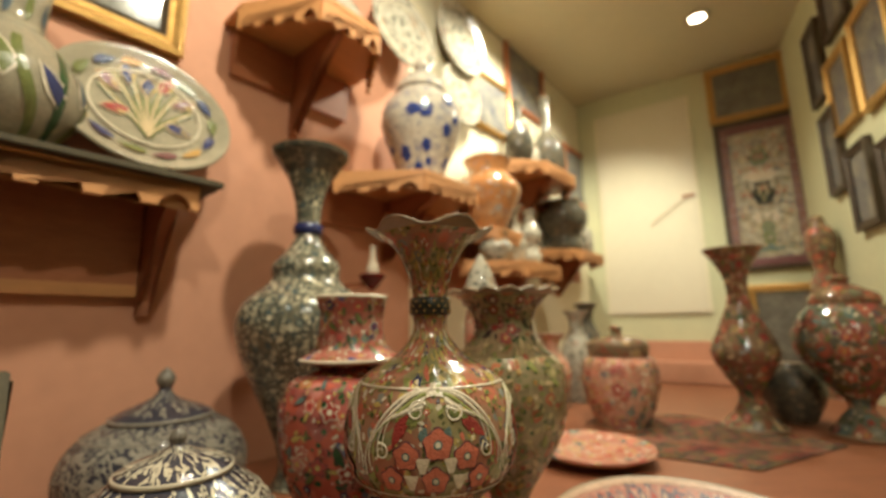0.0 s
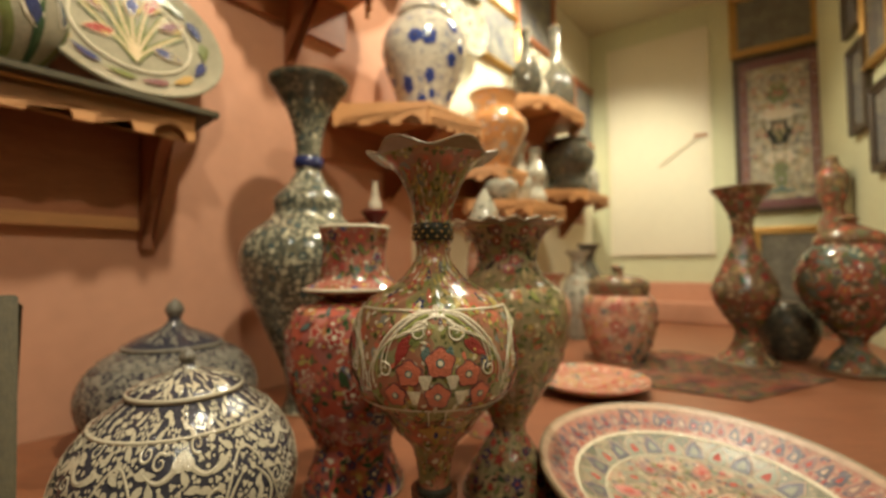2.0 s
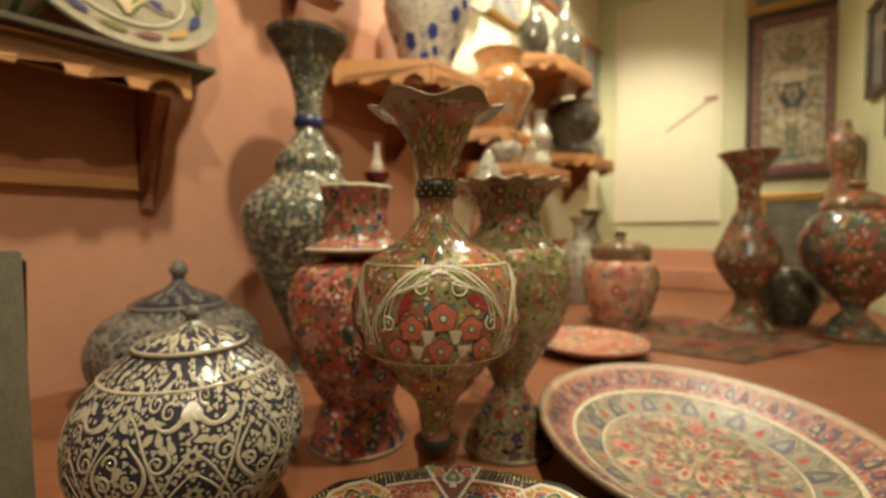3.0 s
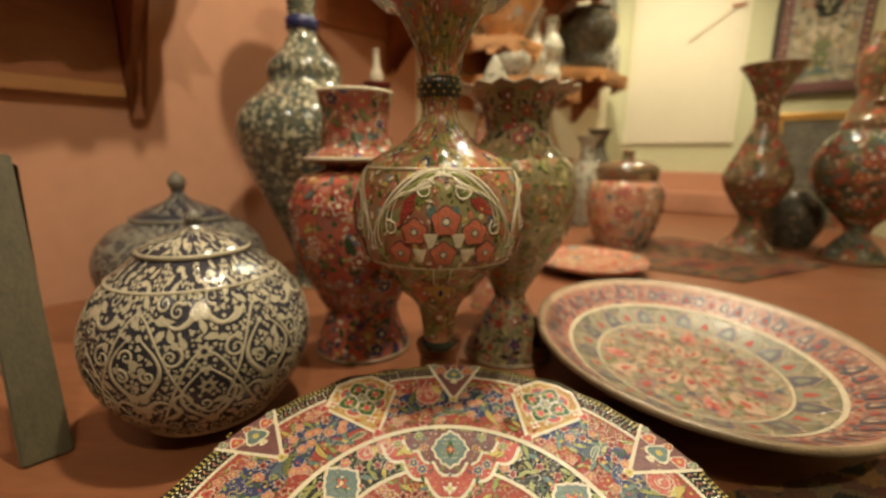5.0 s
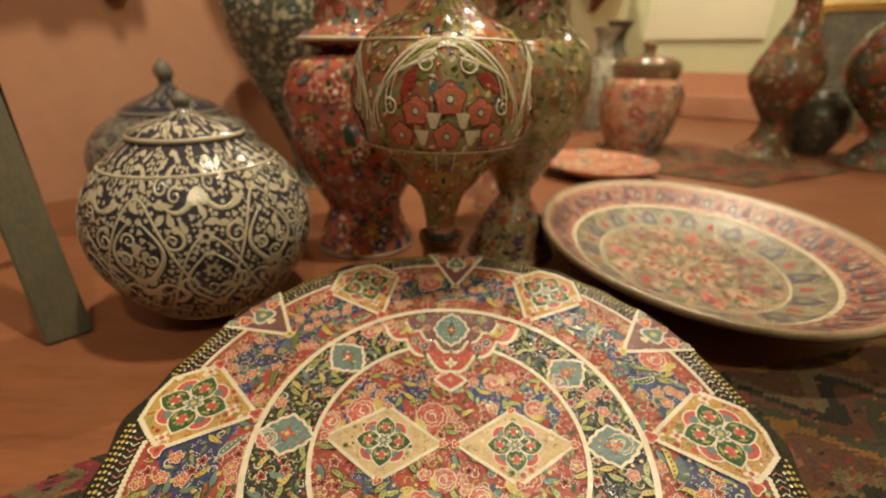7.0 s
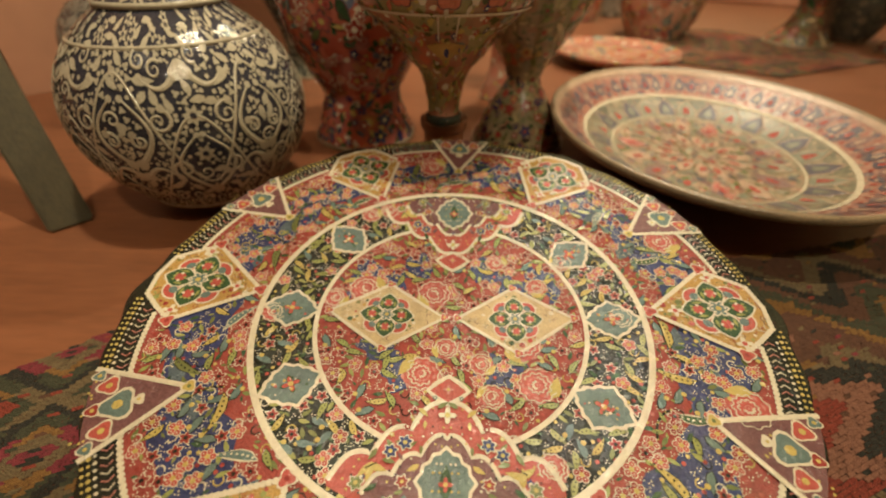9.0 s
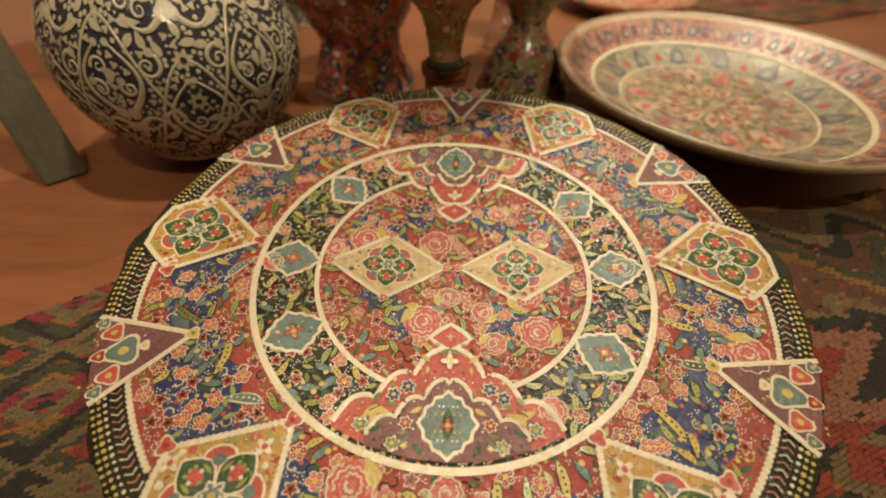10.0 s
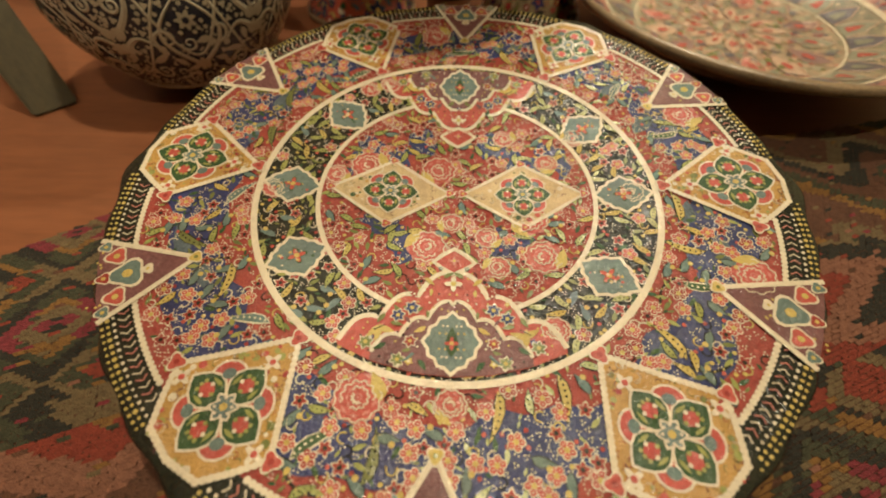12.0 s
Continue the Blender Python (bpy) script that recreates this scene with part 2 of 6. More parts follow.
def lathe(profile, segs=64, wave=None, close=True):
    """A solid of revolution from bottom to top; wave(theta, r, z) may shift a point's radius and height."""
    vs, fs = [], []
    for r, z in profile:
        for k in range(segs):
            a = 2 * math.pi * k / segs
            dr, dz = wave(a, r, z) if wave else (0, 0)
            vs.append(((r + dr) * math.cos(a), (r + dr) * math.sin(a), z + dz))
    for i in range(len(profile) - 1):
        for k in range(segs):
            j = (k + 1) % segs
            fs.append((i * segs + k, i * segs + j, (i + 1) * segs + j, (i + 1) * segs + k))
    if close:
        fs.append(tuple(range(segs))[::-1])
        fs.append(tuple((len(profile) - 1) * segs + k for k in range(segs)))
    return vs, fs


def vessel(name, x, y, z, rows, material, label, category, mouth=True, segs=64, wave=None, group="", lid=None, turn=0, thick=0.006):
    """A pot with a wall of some thickness and an open mouth. rows: (radius, height) from the foot upwards."""
    root = thing(name, pose(x, y, z, 0, 0, turn), label, category, group)
    p = spline(rows)
    if mouth:
        top = p[-1]
        inner = [(max(r - thick, 0.002), h) for r, h in p[::-1] if h > top[1] * 0.45]
        p = p + [(top[0] - thick * 0.5, top[1] + thick * 0.3)] + inner
    part("body", lathe(p, segs, wave), material, root, smooth=True)
    (fr, fz), (tr, tz) = rows[0], rows[-1]
    k = max(0.0012, min(0.003, fr * 0.035))
    part("foot_ring", lathe([(fr - k, fz + 0.0002), (fr + k * 0.8, fz + 0.0004), (fr + k * 0.7, fz + k * 2.2), (fr - k, fz + k * 2.6)], segs), M["edge"], root, "worn glaze edge", smooth=True)
    if mouth:
        part("lip", lathe([(tr - k * 1.2, tz - k * 1.2), (tr + k * 0.5, tz - k * 0.6), (tr + k * 0.6, tz + k * 0.6), (tr - k * 0.6, tz + k)], segs, wave), M["edge"], root, "worn glaze edge", smooth=True)
    return root


# ---------------------------------------------------------------- setting
LD, LN = Vector((0.65, 0.76, 0)), Vector((0.76, -0.65, 0))
L0 = Vector((-0.798, 0.6825, 0))
C1, C2 = Vector((0.92, 2.68, 0)), Vector((1.83, 2.085, 0))
LA, RB = L0 - LD * 2.6, Vector((-0.29, -2.0, 0))


def wall(name, a, b, material, label, z0=-0.85, z1=CEIL, thick=0.12):
    """A wall with thickness; its inner face runs from a to b with the room on its right-hand side."""
    d = (b - a).normalized()
    out = Vector((-d.y, d.x, 0)) * thick
    ob = part(name, prism([(p.x, p.y) for p in (a, b, b + out, a + out)], z0, z1), material)
    return tagged(ob, label, "wall", kind="structure")


SPLIT = L0 + LD * 1.05
wall("wall_terracotta", LA, SPLIT, M["terracotta"], "terracotta painted plaster wall behind the wooden shelves")
wall("wall_cream", SPLIT, C1, M["cream_wall"], "cream painted plaster wall hung with framed pictures")
wall("wall_back", C1, C2, M["green_wall"], "pale green plaster wall with a white hatch")
wall("wall_side", C2, RB, M["green_wall"], "pale green plaster wall hung with gilt frames")
wall("wall_rear", RB, LA, M["green_wall"], "pale green plaster wall closing the shop")
room = [(p.x, p.y) for p in (LA, C1, C2, RB)]
tagged(part("ceiling", prism(room, CEIL, CEIL + 0.1), M["ceiling"]), "plain olive cream plaster ceiling", "ceiling", kind="structure")
tagged(part("floor", prism(room, -0.95, -0.852), M["brown"]), "brown wooden shop floor under the display table", "floor", kind="structure")

table = thing("display_table", pose(0, 0, 0), "wide reddish-brown varnished wooden display table", "table", kind="structure")
inset = [(p.x, p.y) for p in (L0 - LD * 1.3 + LN * 0.003, C1 + Vector((0, -0.004, 0)), C2 + Vector((-0.004, -0.002, 0)), C2 + (RB - C2) * 0.55 + Vector((-0.004, 0, 0)))]
part("table_top", prism(inset, -0.04, 0), M["table"], table)
part("table_apron", box(-1.2, 0.45, -0.28, -0.24, -0.30, -0.041), M["table"], table)
for lx, ly in ((-1.2, -0.2), (0.4, -0.2), (0.8, 1.8)):
    part("table_leg", box(lx - 0.035, lx + 0.035, ly - 0.035, ly + 0.035, -0.852, -0.041, 0.004), M["table"], table)


def on_left(s, w, z):
    """A pose on the long wall: s along it, w out from it, x along the wall and y out into the room."""
    p = L0 + LD * s + LN * w
    m = Matrix(((LD.x, LN.x, 0, p.x), (LD.y, LN.y, 0, p.y), (0, 0, -1, z), (0, 0, 0, 1)))
    m[2][2] = 1
    return m


def facing(p, d, z):
    """A pose with x along d and y out of the wall on d's right-hand side."""
    d = d.normalized()
    o = Vector((d.y, -d.x, 0))
    return Matrix(((d.x, o.x, 0, p.x), (d.y, o.y, 0, p.y), (0, 0, 1, z), (0, 0, 0, 1)))


BD, RD = (C2 - C1).normalized(), (RB - C2).normalized()


def on_back(s, w, z):
    return facing(C1 + BD * s + Vector((BD.y, -BD.x, 0)) * w, BD, z)


def on_side(s, w, z):
    return facing(C2 + RD * s + Vector((RD.y, -RD.x, 0)) * w, RD, z)

# ---------------------------------------------------------------- shelves


def arcade(width, drop, lobes, thick, rise=0.55):
    """A scalloped apron board: x 0..width, hanging from z 0 down to -drop, with round cut-outs below."""
    pts = [(0, 0), (0, -drop)]
    pitch = width / lobes
    r = pitch * 0.34
    for i in range(lobes):
        c = pitch * (i + 0.5)
        for k in range(9):
            a = math.pi - math.pi * k / 8
            pts.append((c + r * math.cos(a), -drop + drop * rise * math.sin(a)))
    pts += [(width, -drop), (width, 0)]
    bm = bmesh.new()
    f = [bm.verts.new((x, -thick / 2, z)) for x, z in pts]
    g = [bm.verts.new((x, thick / 2, z)) for x, z in pts]
    fs = [bm.faces.new(f), bm.faces.new(g[::-1])]
    for i in range(len(f)):
        j = (i + 1) % len(f)
        bm.faces.new((f[j], f[i], g[i], g[j]))
    bmesh.ops.triangulate(bm, faces=fs)
    bmesh.ops.recalc_face_normals(bm, faces=bm.faces)
    return bm


def bracket(depth, height, thick):
    """A curved wooden bracket in the plane x = 0, from the wall out to depth."""
    pts = [(0, 0), (depth, 0), (depth, -0.02)]
    for k in range(13):
        t = k / 12
        pts.append((depth * (1 - t) ** 1.6 * (0.92 + 0.08 * math.cos(9 * t)) + 0.012, -0.02 - (height - 0.05) * t ** 0.8))
    pts += [(0.018, -height), (0, -height)]
    bm = bmesh.new()
    f = [bm.verts.new((-thick / 2, y, z)) for y, z in pts]
    g = [bm.verts.new((thick / 2, y, z)) for y, z in pts]
    fs = [bm.faces.new(f), bm.faces.new(g[::-1])]
    for i in range(len(f)):
        j = (i + 1) % len(f)
        bm.faces.new((f[j], f[i], g[i], g[j]))
    bmesh.ops.triangulate(bm, faces=fs)
    bmesh.ops.recalc_face_normals(bm, faces=bm.faces)
    return bm


def bay_shelf(s0, s1, depth, z, label, drop=0.05, tall=0.22, lobes=(3, 5)):
    """A wall shelf with a canted front: the board, three scalloped aprons and a bracket."""
    root = thing("wall_shelf", on_left(s0, 0.003, z), label, "shelf", "scalloped wall shelves")
    w = s1 - s0
    cut = min(w * 0.28, depth)
    edge = [(0, 0), (0, depth * 0.35), (cut, depth), (w - cut, depth), (w, depth * 0.35), (w, 0)]
    part("board", prism(edge, 0, 0.014), M["pine"], root)
    for (ax, ay), (bx, by), n in ((edge[1], edge[2], lobes[0]), (edge[2], edge[3], lobes[1]), (edge[3], edge[4], lobes[0])):
        ln = math.hypot(bx - ax, by - ay)
        ob = part("apron", arcade(ln, drop, n, 0.012), M["pine"], root)
        ob.location = (ax, ay - 0.007, -0.001)
        ob.rotation_euler = (0, 0, math.atan2(by - ay, bx - ax))
    ob = part("bracket", bracket(depth * 0.75, tall, 0.02), M["brown"], root)
    ob.location = (w / 2, 0, -0.001)
    part("back_rail", box(0.02, w - 0.02, 0, 0.014, -tall * 0.55, -0.002), M["brown"], root)
    return root


# long shelf
long_shelf = thing("long_wall_shelf", on_left(-0.75, 0.003, 0.585), "long pine wall shelf with a scalloped apron and back panel", "shelf")
part("board", box(0, 1.09, 0, 0.19, 0, 0.012, 0.002), M["olive_wood"], long_shelf)
ob = part("apron", arcade(1.05, 0.048, 13, 0.014), M["pine"], long_shelf)
ob.location = (0.005, 0.16, -0.001)
ob = part("bracket", bracket(0.14, 0.245, 0.022), M["brown"], long_shelf)
ob.location = (1.02, 0, -0.001)
part("back_panel", box(0.0, 1.005, 0, 0.012, -0.20, -0.002), M["brown"], long_shelf)
part("rail", box(0.0, 1.005, 0.012, 0.022, -0.21, -0.185, 0.002), M["pine"], long_shelf)

bay_shelf(0.385, 0.780, 0.27, 1.07, "pine bay shelf with deep scalloped apron high on the wall", 0.055, 0.235, (4, 4))
bay_shelf(0.66, 1.20, 0.30, 0.715, "pine bay shelf carrying the blue and white jar", 0.045, 0.20, (3, 6))
bay_shelf(1.22, 1.60, 0.20, 0.655, "small pine bay shelf carrying the orange urn", 0.04, 0.16, (2, 4))
bay_shelf(1.48, 2.15, 0.24, 1.005, "pine bay shelf carrying dark slender bottles", 0.045, 0.2, (3, 5))
bay_shelf(1.85, 2.50, 0.22, 0.655, "pine bay shelf carrying a dark jar", 0.04, 0.2, (3, 5))
bay_shelf(1.22, 1.85, 0.27, 0.530, "low pine bay shelf carrying pale slender vases", 0.045, 0.16, (3, 6))


def wall_pot(name, s, w, z, rows, material, label, category, **kw):
    p = L0 + LD * s + LN * w
    return vessel(name, p.x, p.y, z, rows, material, label, category, **kw)


# blue and white lidded jar
BJ_ROWS = [(0.066, 0), (0.068, 0.02), (0.078, 0.06), (0.098, 0.115), (0.120, 0.175), (0.127, 0.22), (0.116, 0.27), (0.088, 0.305), (0.072, 0.32)]
bj = wall_pot("lidded_jar", 0.940, 0.165, 0.730, BJ_ROWS,
              F["blue_blots"], "cream ginger jar with cobalt blue blossoms on a shelf", "jar", mouth=False)
part("lid", lathe(spline([(0.080, 0.320), (0.082, 0.332), (0.070, 0.356), (0.045, 0.383), (0.018, 0.396), (0.012, 0.406), (0.022, 0.424), (0.016, 0.447), (0.002, 0.454)]), 48), F["blue_blots"], bj, smooth=True)

g = random.Random(21)
BLOT = []
for _ in range(70):
    u, z = g.uniform(0, 2 * math.pi * 0.126), g.uniform(0.03, 0.27)
    r = g.choice([0.028, 0.023, 0.017])
    if all(math.hypot(u - a, z - b) > r + c for a, b, c in BLOT):
        BLOT.append((u, z, r))
for s, w, z, rows, mt, lab, cat in (
    (1.375, 0.12, 0.669, [(0.06, 0), (0.085, 0.05), (0.125, 0.13), (0.130, 0.17), (0.10, 0.215), (0.082, 0.235), (0.085, 0.27), (0.095, 0.29)], "orange_urn", "orange and grey glazed urn on a small shelf", "urn"),
    (1.90, 0.13, 1.019, [(0.07, 0), (0.085, 0.05), (0.085, 0.14), (0.06, 0.20), (0.028, 0.25), (0.022, 0.34), (0.024, 0.40), (0.03, 0.43)], "dark_pot", "dark slender long-necked bottle on a shelf", "bottle"),
    (1.62, 0.13, 1.019, [(0.05, 0), (0.065, 0.06), (0.06, 0.13), (0.03, 0.18), (0.018, 0.24), (0.022, 0.30)], "dark_pot", "dark grey long-necked bottle on a shelf", "bottle"),
    (1.76, 0.10, 1.019, [(0.045, 0), (0.055, 0.05), (0.05, 0.11), (0.02, 0.16), (0.016, 0.22), (0.02, 0.25)], "grey_vine", "pale grey narrow bottle on a shelf", "bottle"),
    (2.08, 0.11, 0.669, [(0.09, 0), (0.10, 0.03), (0.085, 0.08), (0.12, 0.14), (0.125, 0.20), (0.09, 0.25), (0.095, 0.27)], "dark_pot", "dark glazed footed jar on a shelf", "jar"),
    (2.30, 0.10, 0.669, [(0.06, 0), (0.075, 0.05), (0.07, 0.14), (0.04, 0.18), (0.05, 0.22)], "grey_vine", "grey glazed vase on a shelf", "vase"),
    (1.50, 0.15, 0.544, [(0.035, 0), (0.05, 0.04), (0.055, 0.10), (0.03, 0.16), (0.025, 0.21), (0.045, 0.25)], "grey_vine", "pale vine-patterned slender vase on a low shelf", "vase"),
    (1.68, 0.13, 0.544, [(0.035, 0), (0.05, 0.05), (0.035, 0.10), (0.05, 0.16), (0.02, 0.23), (0.03, 0.27)], "grey_vine", "pale gourd-shaped vase on a low shelf", "vase"),
    (1.36, 0.16, 0.544, [(0.04, 0), (0.06, 0.03), (0.065, 0.06), (0.04, 0.09), (0.05, 0.11)], "grey_vine", "small pale bowl-shaped jar on a low shelf", "jar"),
):
    wall_pot(cat if cat != "urn" else "urn", s, w, z, rows, F[mt], lab, cat)
for s, w, h, r, mt in ((1.72, 0.30, 0.36, 0.055, "grey_vine"), (1.55, 0.27, 0.27, 0.06, "rose_pale"), (1.98, 0.24, 0.40, 0.06, "dark_pot")):
    wall_pot("floor_vase", s, w, 0, [(r * 0.7, 0), (r * 0.8, h * 0.1), (r * 1.15, h * 0.4), (r, h * 0.62), (r * 0.5, h * 0.78), (r * 0.55, h * 0.9), (r * 0.9, h)], F[mt],
             "tall %s glazed vase standing against the wall" % {"grey_vine": "grey", "rose_pale": "rose", "dark_pot": "dark"}[mt], "vase")


def plate(name, m, radius, material, label, rim=None, group="", oval=1.0, deep=0.18, lobes=0):
    """A dish with a raised rim, lying in its own xy plane, face up."""
    root = thing(name, m, label, "plate", group)
    r = radius
    prof = [(r * 0.5, 0), (r * 0.52, 0.006), (r * 0.8, r * deep * 0.45), (r, r * deep), (r * 1.005, r * deep + 0.004), (r * 0.98, r * deep + 0.006),
            (r * 0.78, r * deep * 0.55 + 0.006), (r * 0.55, 0.016), (r * 0.25, 0.012), (0.001, 0.011)]

    def wave(a, q, z):
        return ((0.012 * q * abs(math.cos(lobes * a / 2)) if lobes and q > r * 0.9 else 0), 0)
    vs, fs = lathe(spline(prof, 4), 96, wave)
    vs = [(x, y * oval, z) for x, y, z in vs]
    part("dish", (vs, fs), material, root, smooth=True)
    if rim:
        for q in rim[0]:
            h = r * deep * (0.55 if q < 0.8 else 0.8) if q > 0.6 else 0.016
            h = {True: 0.0185, False: r * deep * 0.55 + 0.0085}[q < 0.6] if q < 0.79 else r * deep * (0.55 + (q - 0.78) * 2.2) + 0.0075
            vs, fs = lathe([(r * q - 0.0025, h - 0.003), (r * q - 0.0015, h), (r * q + 0.0015, h), (r * q + 0.0025, h - 0.003)], 96, None, False)
            part("painted_band", ([(x, y * oval, z) for x, y, z in vs], fs), rim[1], root, smooth=True)
    return root


def leaning(s, w, z, tilt=72):
    return on_left(s, w, z) @ pose(0, 0, 0, -tilt, 0, 0)


plate("wall_plate", leaning(0.225, 0.066, 0.740, 67), 0.147, F["tulip"], "cream plate painted with green stems and blue tulips", (( 0.62,), M["white"]), "displayed plates")
tulip_plate = [o for o in bpy.data.objects if o.name == "wall_plate"][0]
tulip_plate.scale = tulip_plate.scale * 1.05
RV_ROWS = [(0.05, 0), (0.075, 0.02), (0.105, 0.07), (0.105, 0.12), (0.07, 0.18), (0.045, 0.21), (0.045, 0.26), (0.05, 0.32)]
round_vase = wall_pot("round_vase", 0.02, 0.10, 0.597, RV_ROWS, F["tulip"],
         "bulbous cream vase with green and blue leaves on the shelf", "vase")
plate("wall_plate", leaning(0.955, 0.050, 1.335, 82), 0.15, F["grey_vine"], "grey-white patterned plate hung beside the high shelf", ((0.75,), M["white"]), "displayed plates")
plate("wall_plate", leaning(1.315, 0.030, 1.515, 89), 0.16, F["grey_vine"], "grey-white patterned plate with a dark rim hung on the wall", ((0.75,), M["dark"]), "displayed plates")
plate("wall_plate", leaning(1.307, 0.03, 1.25, 86), 0.13, F["grey_vine"], "pale plate hung behind the blue jar", ((0.75,), M["white"]), "displayed plates")
for s, hh in ((0.50, 0.22), (0.66, 0.26)):
    wall_pot("small_vase", s, 0.12, 1.084, [(0.03, 0), (0.05, 0.04), (0.06, 0.10), (0.03, 0.16), (0.025, 0.19), (0.04, hh)], F["grey_vine"], "pale patterned vase on the high shelf", "vase")

# little hanging lamp
hl = thing("hanging_glass_lamp", on_left(0.70, 0.22, 0.40), "small dark red glass lamp bowl with a clear chimney", "lamp")
part("bowl", lathe(spline([(0.004, 0), (0.012, 0.006), (0.030, 0.028), (0.034, 0.036), (0.030, 0.040)]), 32), M["shade"], hl, smooth=True)
part("chimney", lathe(spline([(0.016, 0.040), (0.016, 0.055), (0.010, 0.072), (0.007, 0.10), (0.009, 0.112)]), 24), M["clear"], hl, smooth=True)
part("arm", box(-0.004, 0.004, -0.225, 0.0, 0.012, 0.022), M["brown"], hl)
part("mount", box(-0.03, 0.03, -0.216, -0.20, -0.05, 0.10, 0.004), M["pine"], hl)


def framed(name, m, w, h, frame_w, material, fill, label, group="framed pictures", deep=0.022, inner=None):
    """A framed picture: four mitred bars, an inner slip and the picture behind glass. x along the wall, y out, z up."""
    root = thing(name, m, label, "picture", group)

    def bar(width, length, a, d):
        bm = bmesh.new()
        sec = [(0, 0), (0, d), (width * 0.35, d * 1.15), (width * 0.7, d * 0.7), (width, d * 0.8), (width, 0)]
        ends = []
        for x0, sgn in ((0, 1), (length, -1)):
            ends.append([bm.verts.new((x0 + sgn * u, v, u)) for u, v in sec])
        for i in range(len(sec)):
            j = (i + 1) % len(sec)
            bm.faces.new((ends[0][i], ends[0][j], ends[1][j], ends[1][i]))
        bm.faces.new(ends[0][::-1])
        bm.faces.new(ends[1])
        bmesh.ops.recalc_face_normals(bm, faces=bm.faces)
        return bm
    for off in ((0, material, frame_w, deep),) if not inner else ((0, material, frame_w, deep), (frame_w, inner, frame_w * 0.4, deep * 0.7)):
        k, mt, fw, dp = off
        ww, hh = w - 2 * k, h - 2 * k
        for ang, ln, px, pz in ((0, ww, k, k), (90, hh, w - k, k), (180, ww, w - k, h - k), (270, hh, k, h - k)):
            ob = part("frame_bar", bar(fw, ln, ang, dp), mt, root)
            ob.location = (px, 0, pz)
            ob.rotation_euler = (0, -radians(ang), 0)
    k = frame_w * (1.4 if inner else 1) * 0.95
    part("picture", box(k, w - k, 0.001, 0.010, k, h - k), fill, root)
    return root


framed("framed_picture", on_left(-0.12, 0.004, 0.925), 0.415, 0.34, 0.035, M["gold"], M["glass"], "ornate gilt frame with a dark mount on the terracotta wall", inner=M["dark"])
framed("framed_picture", on_left(1.42, 0.004, 1.19), 0.33, 0.28, 0.024, M["gold"], F["picture"], "gilt framed faded picture on the cream wall")
framed("framed_picture", on_left(1.73, 0.004, 1.41), 0.40, 0.46, 0.026, M["brown"], F["picture"], "wood framed faded picture high on the cream wall")
framed("framed_picture", on_left(2.36, 0.004, 1.03), 0.42, 0.37, 0.03, M["brown"], F["picture"], "wood framed picture near the corner")
framed("framed_textile", on_back(0.745, 0.004, 0.565), 0.37, 0.82, 0.022, M["dark"], F["tapestry"], "tall dark framed pictorial textile with a red border", deep=0.02)
tap = [o for o in bpy.data.objects if o.name.startswith("framed_textile")][0]
for x0, x1, z0, z1 in ((0.024, 0.060, 0.024, 0.796), (0.310, 0.346, 0.024, 0.796), (0.061, 0.309, 0.750, 0.796), (0.061, 0.309, 0.024, 0.065)):
    part("border_strip", box(x0, x1, 0.011, 0.0135, z0, z1), M["purple"], tap, "dull red patterned border")
TEXTILE = [(0.185, 0.40, 0.050, 0.066, "black"), (0.185, 0.50, 0.078, 0.030, "white"), (0.185, 0.61, 0.046, 0.056, "olive"), (0.185, 0.275, 0.070, 0.030, "white"), (0.185, 0.20, 0.034, 0.075, "olive"), (0.185, 0.115, 0.080, 0.020, "teal")]
framed("framed_picture", on_back(0.735, 0.004, 1.395), 0.37, 0.33, 0.035, M["gold"], M["glass"], "dark glazed picture in a wooden gilt frame")
for s, w_, z, ww, h, mt in ((0.42, 0.004, 1.20, 0.17, 0.34, "dark"), (0.60, 0.004, 1.00, 0.22, 0.30, "gold"), (0.86, 0.004, 0.98, 0.26, 0.34, "gold"), (0.45, 0.004, 0.80, 0.17, 0.34, "dark"),
                            (0.64, 0.004, 0.62, 0.20, 0.30, "dark"), (0.90, 0.004, 0.52, 0.30, 0.34, "dark"), (0.66, 0.004, 1.36, 0.22, 0.3, "dark")):
    framed("framed_picture", on_side(s, w_, z), ww, h, 0.028, M[mt], F["picture"], "%s framed small picture on the green wall" % {"dark": "dark wood", "gold": "gilt"}[mt])

# white hatch with an iron hook
hatch = thing("hatch_1", on_back(0.12, 0.004, 0.355), "white painted wall hatch panel with a latch", "hatch", kind="structure")
part("panel", box(0, 0.51, 0, 0.012, 0, 1.26, 0.003), M["panel"], hatch)
for k in range(2):
    part("panel_edge", box(-0.014 + k * 0.524, 0.0 + k * 0.524, 0, 0.006, 0, 1.26), M["cream_wall"], hatch)
latch = bmesh.new()
box(0.44, 0.50, 0.013, 0.022, 0.652, 0.664, 0, latch)
part("latch_bar", latch, M["brown"], hatch)
ob = part("latch_hook", box(-0.115, 0.115, 0.013, 0.018, -0.004, 0.004), M["chrome"], hatch)
ob.location, ob.rotation_euler = (0.36, 0, 0.58), (0, radians(-35), 0)

# stepped ledge at the foot of the back wall
ledge = thing("stepped_ledge", on_back(0.02, 0.003, 0), "terracotta stepped ledge along the wall foot", "ledge", kind="structure")
part("upper_step", box(0, 1.05, 0, 0.10, 0.001, 0.205, 0.006), M["terracotta"], ledge)
part("lower_step", box(0, 1.05, 0.101, 0.21, 0.001, 0.105, 0.006), M["terracotta"], ledge)

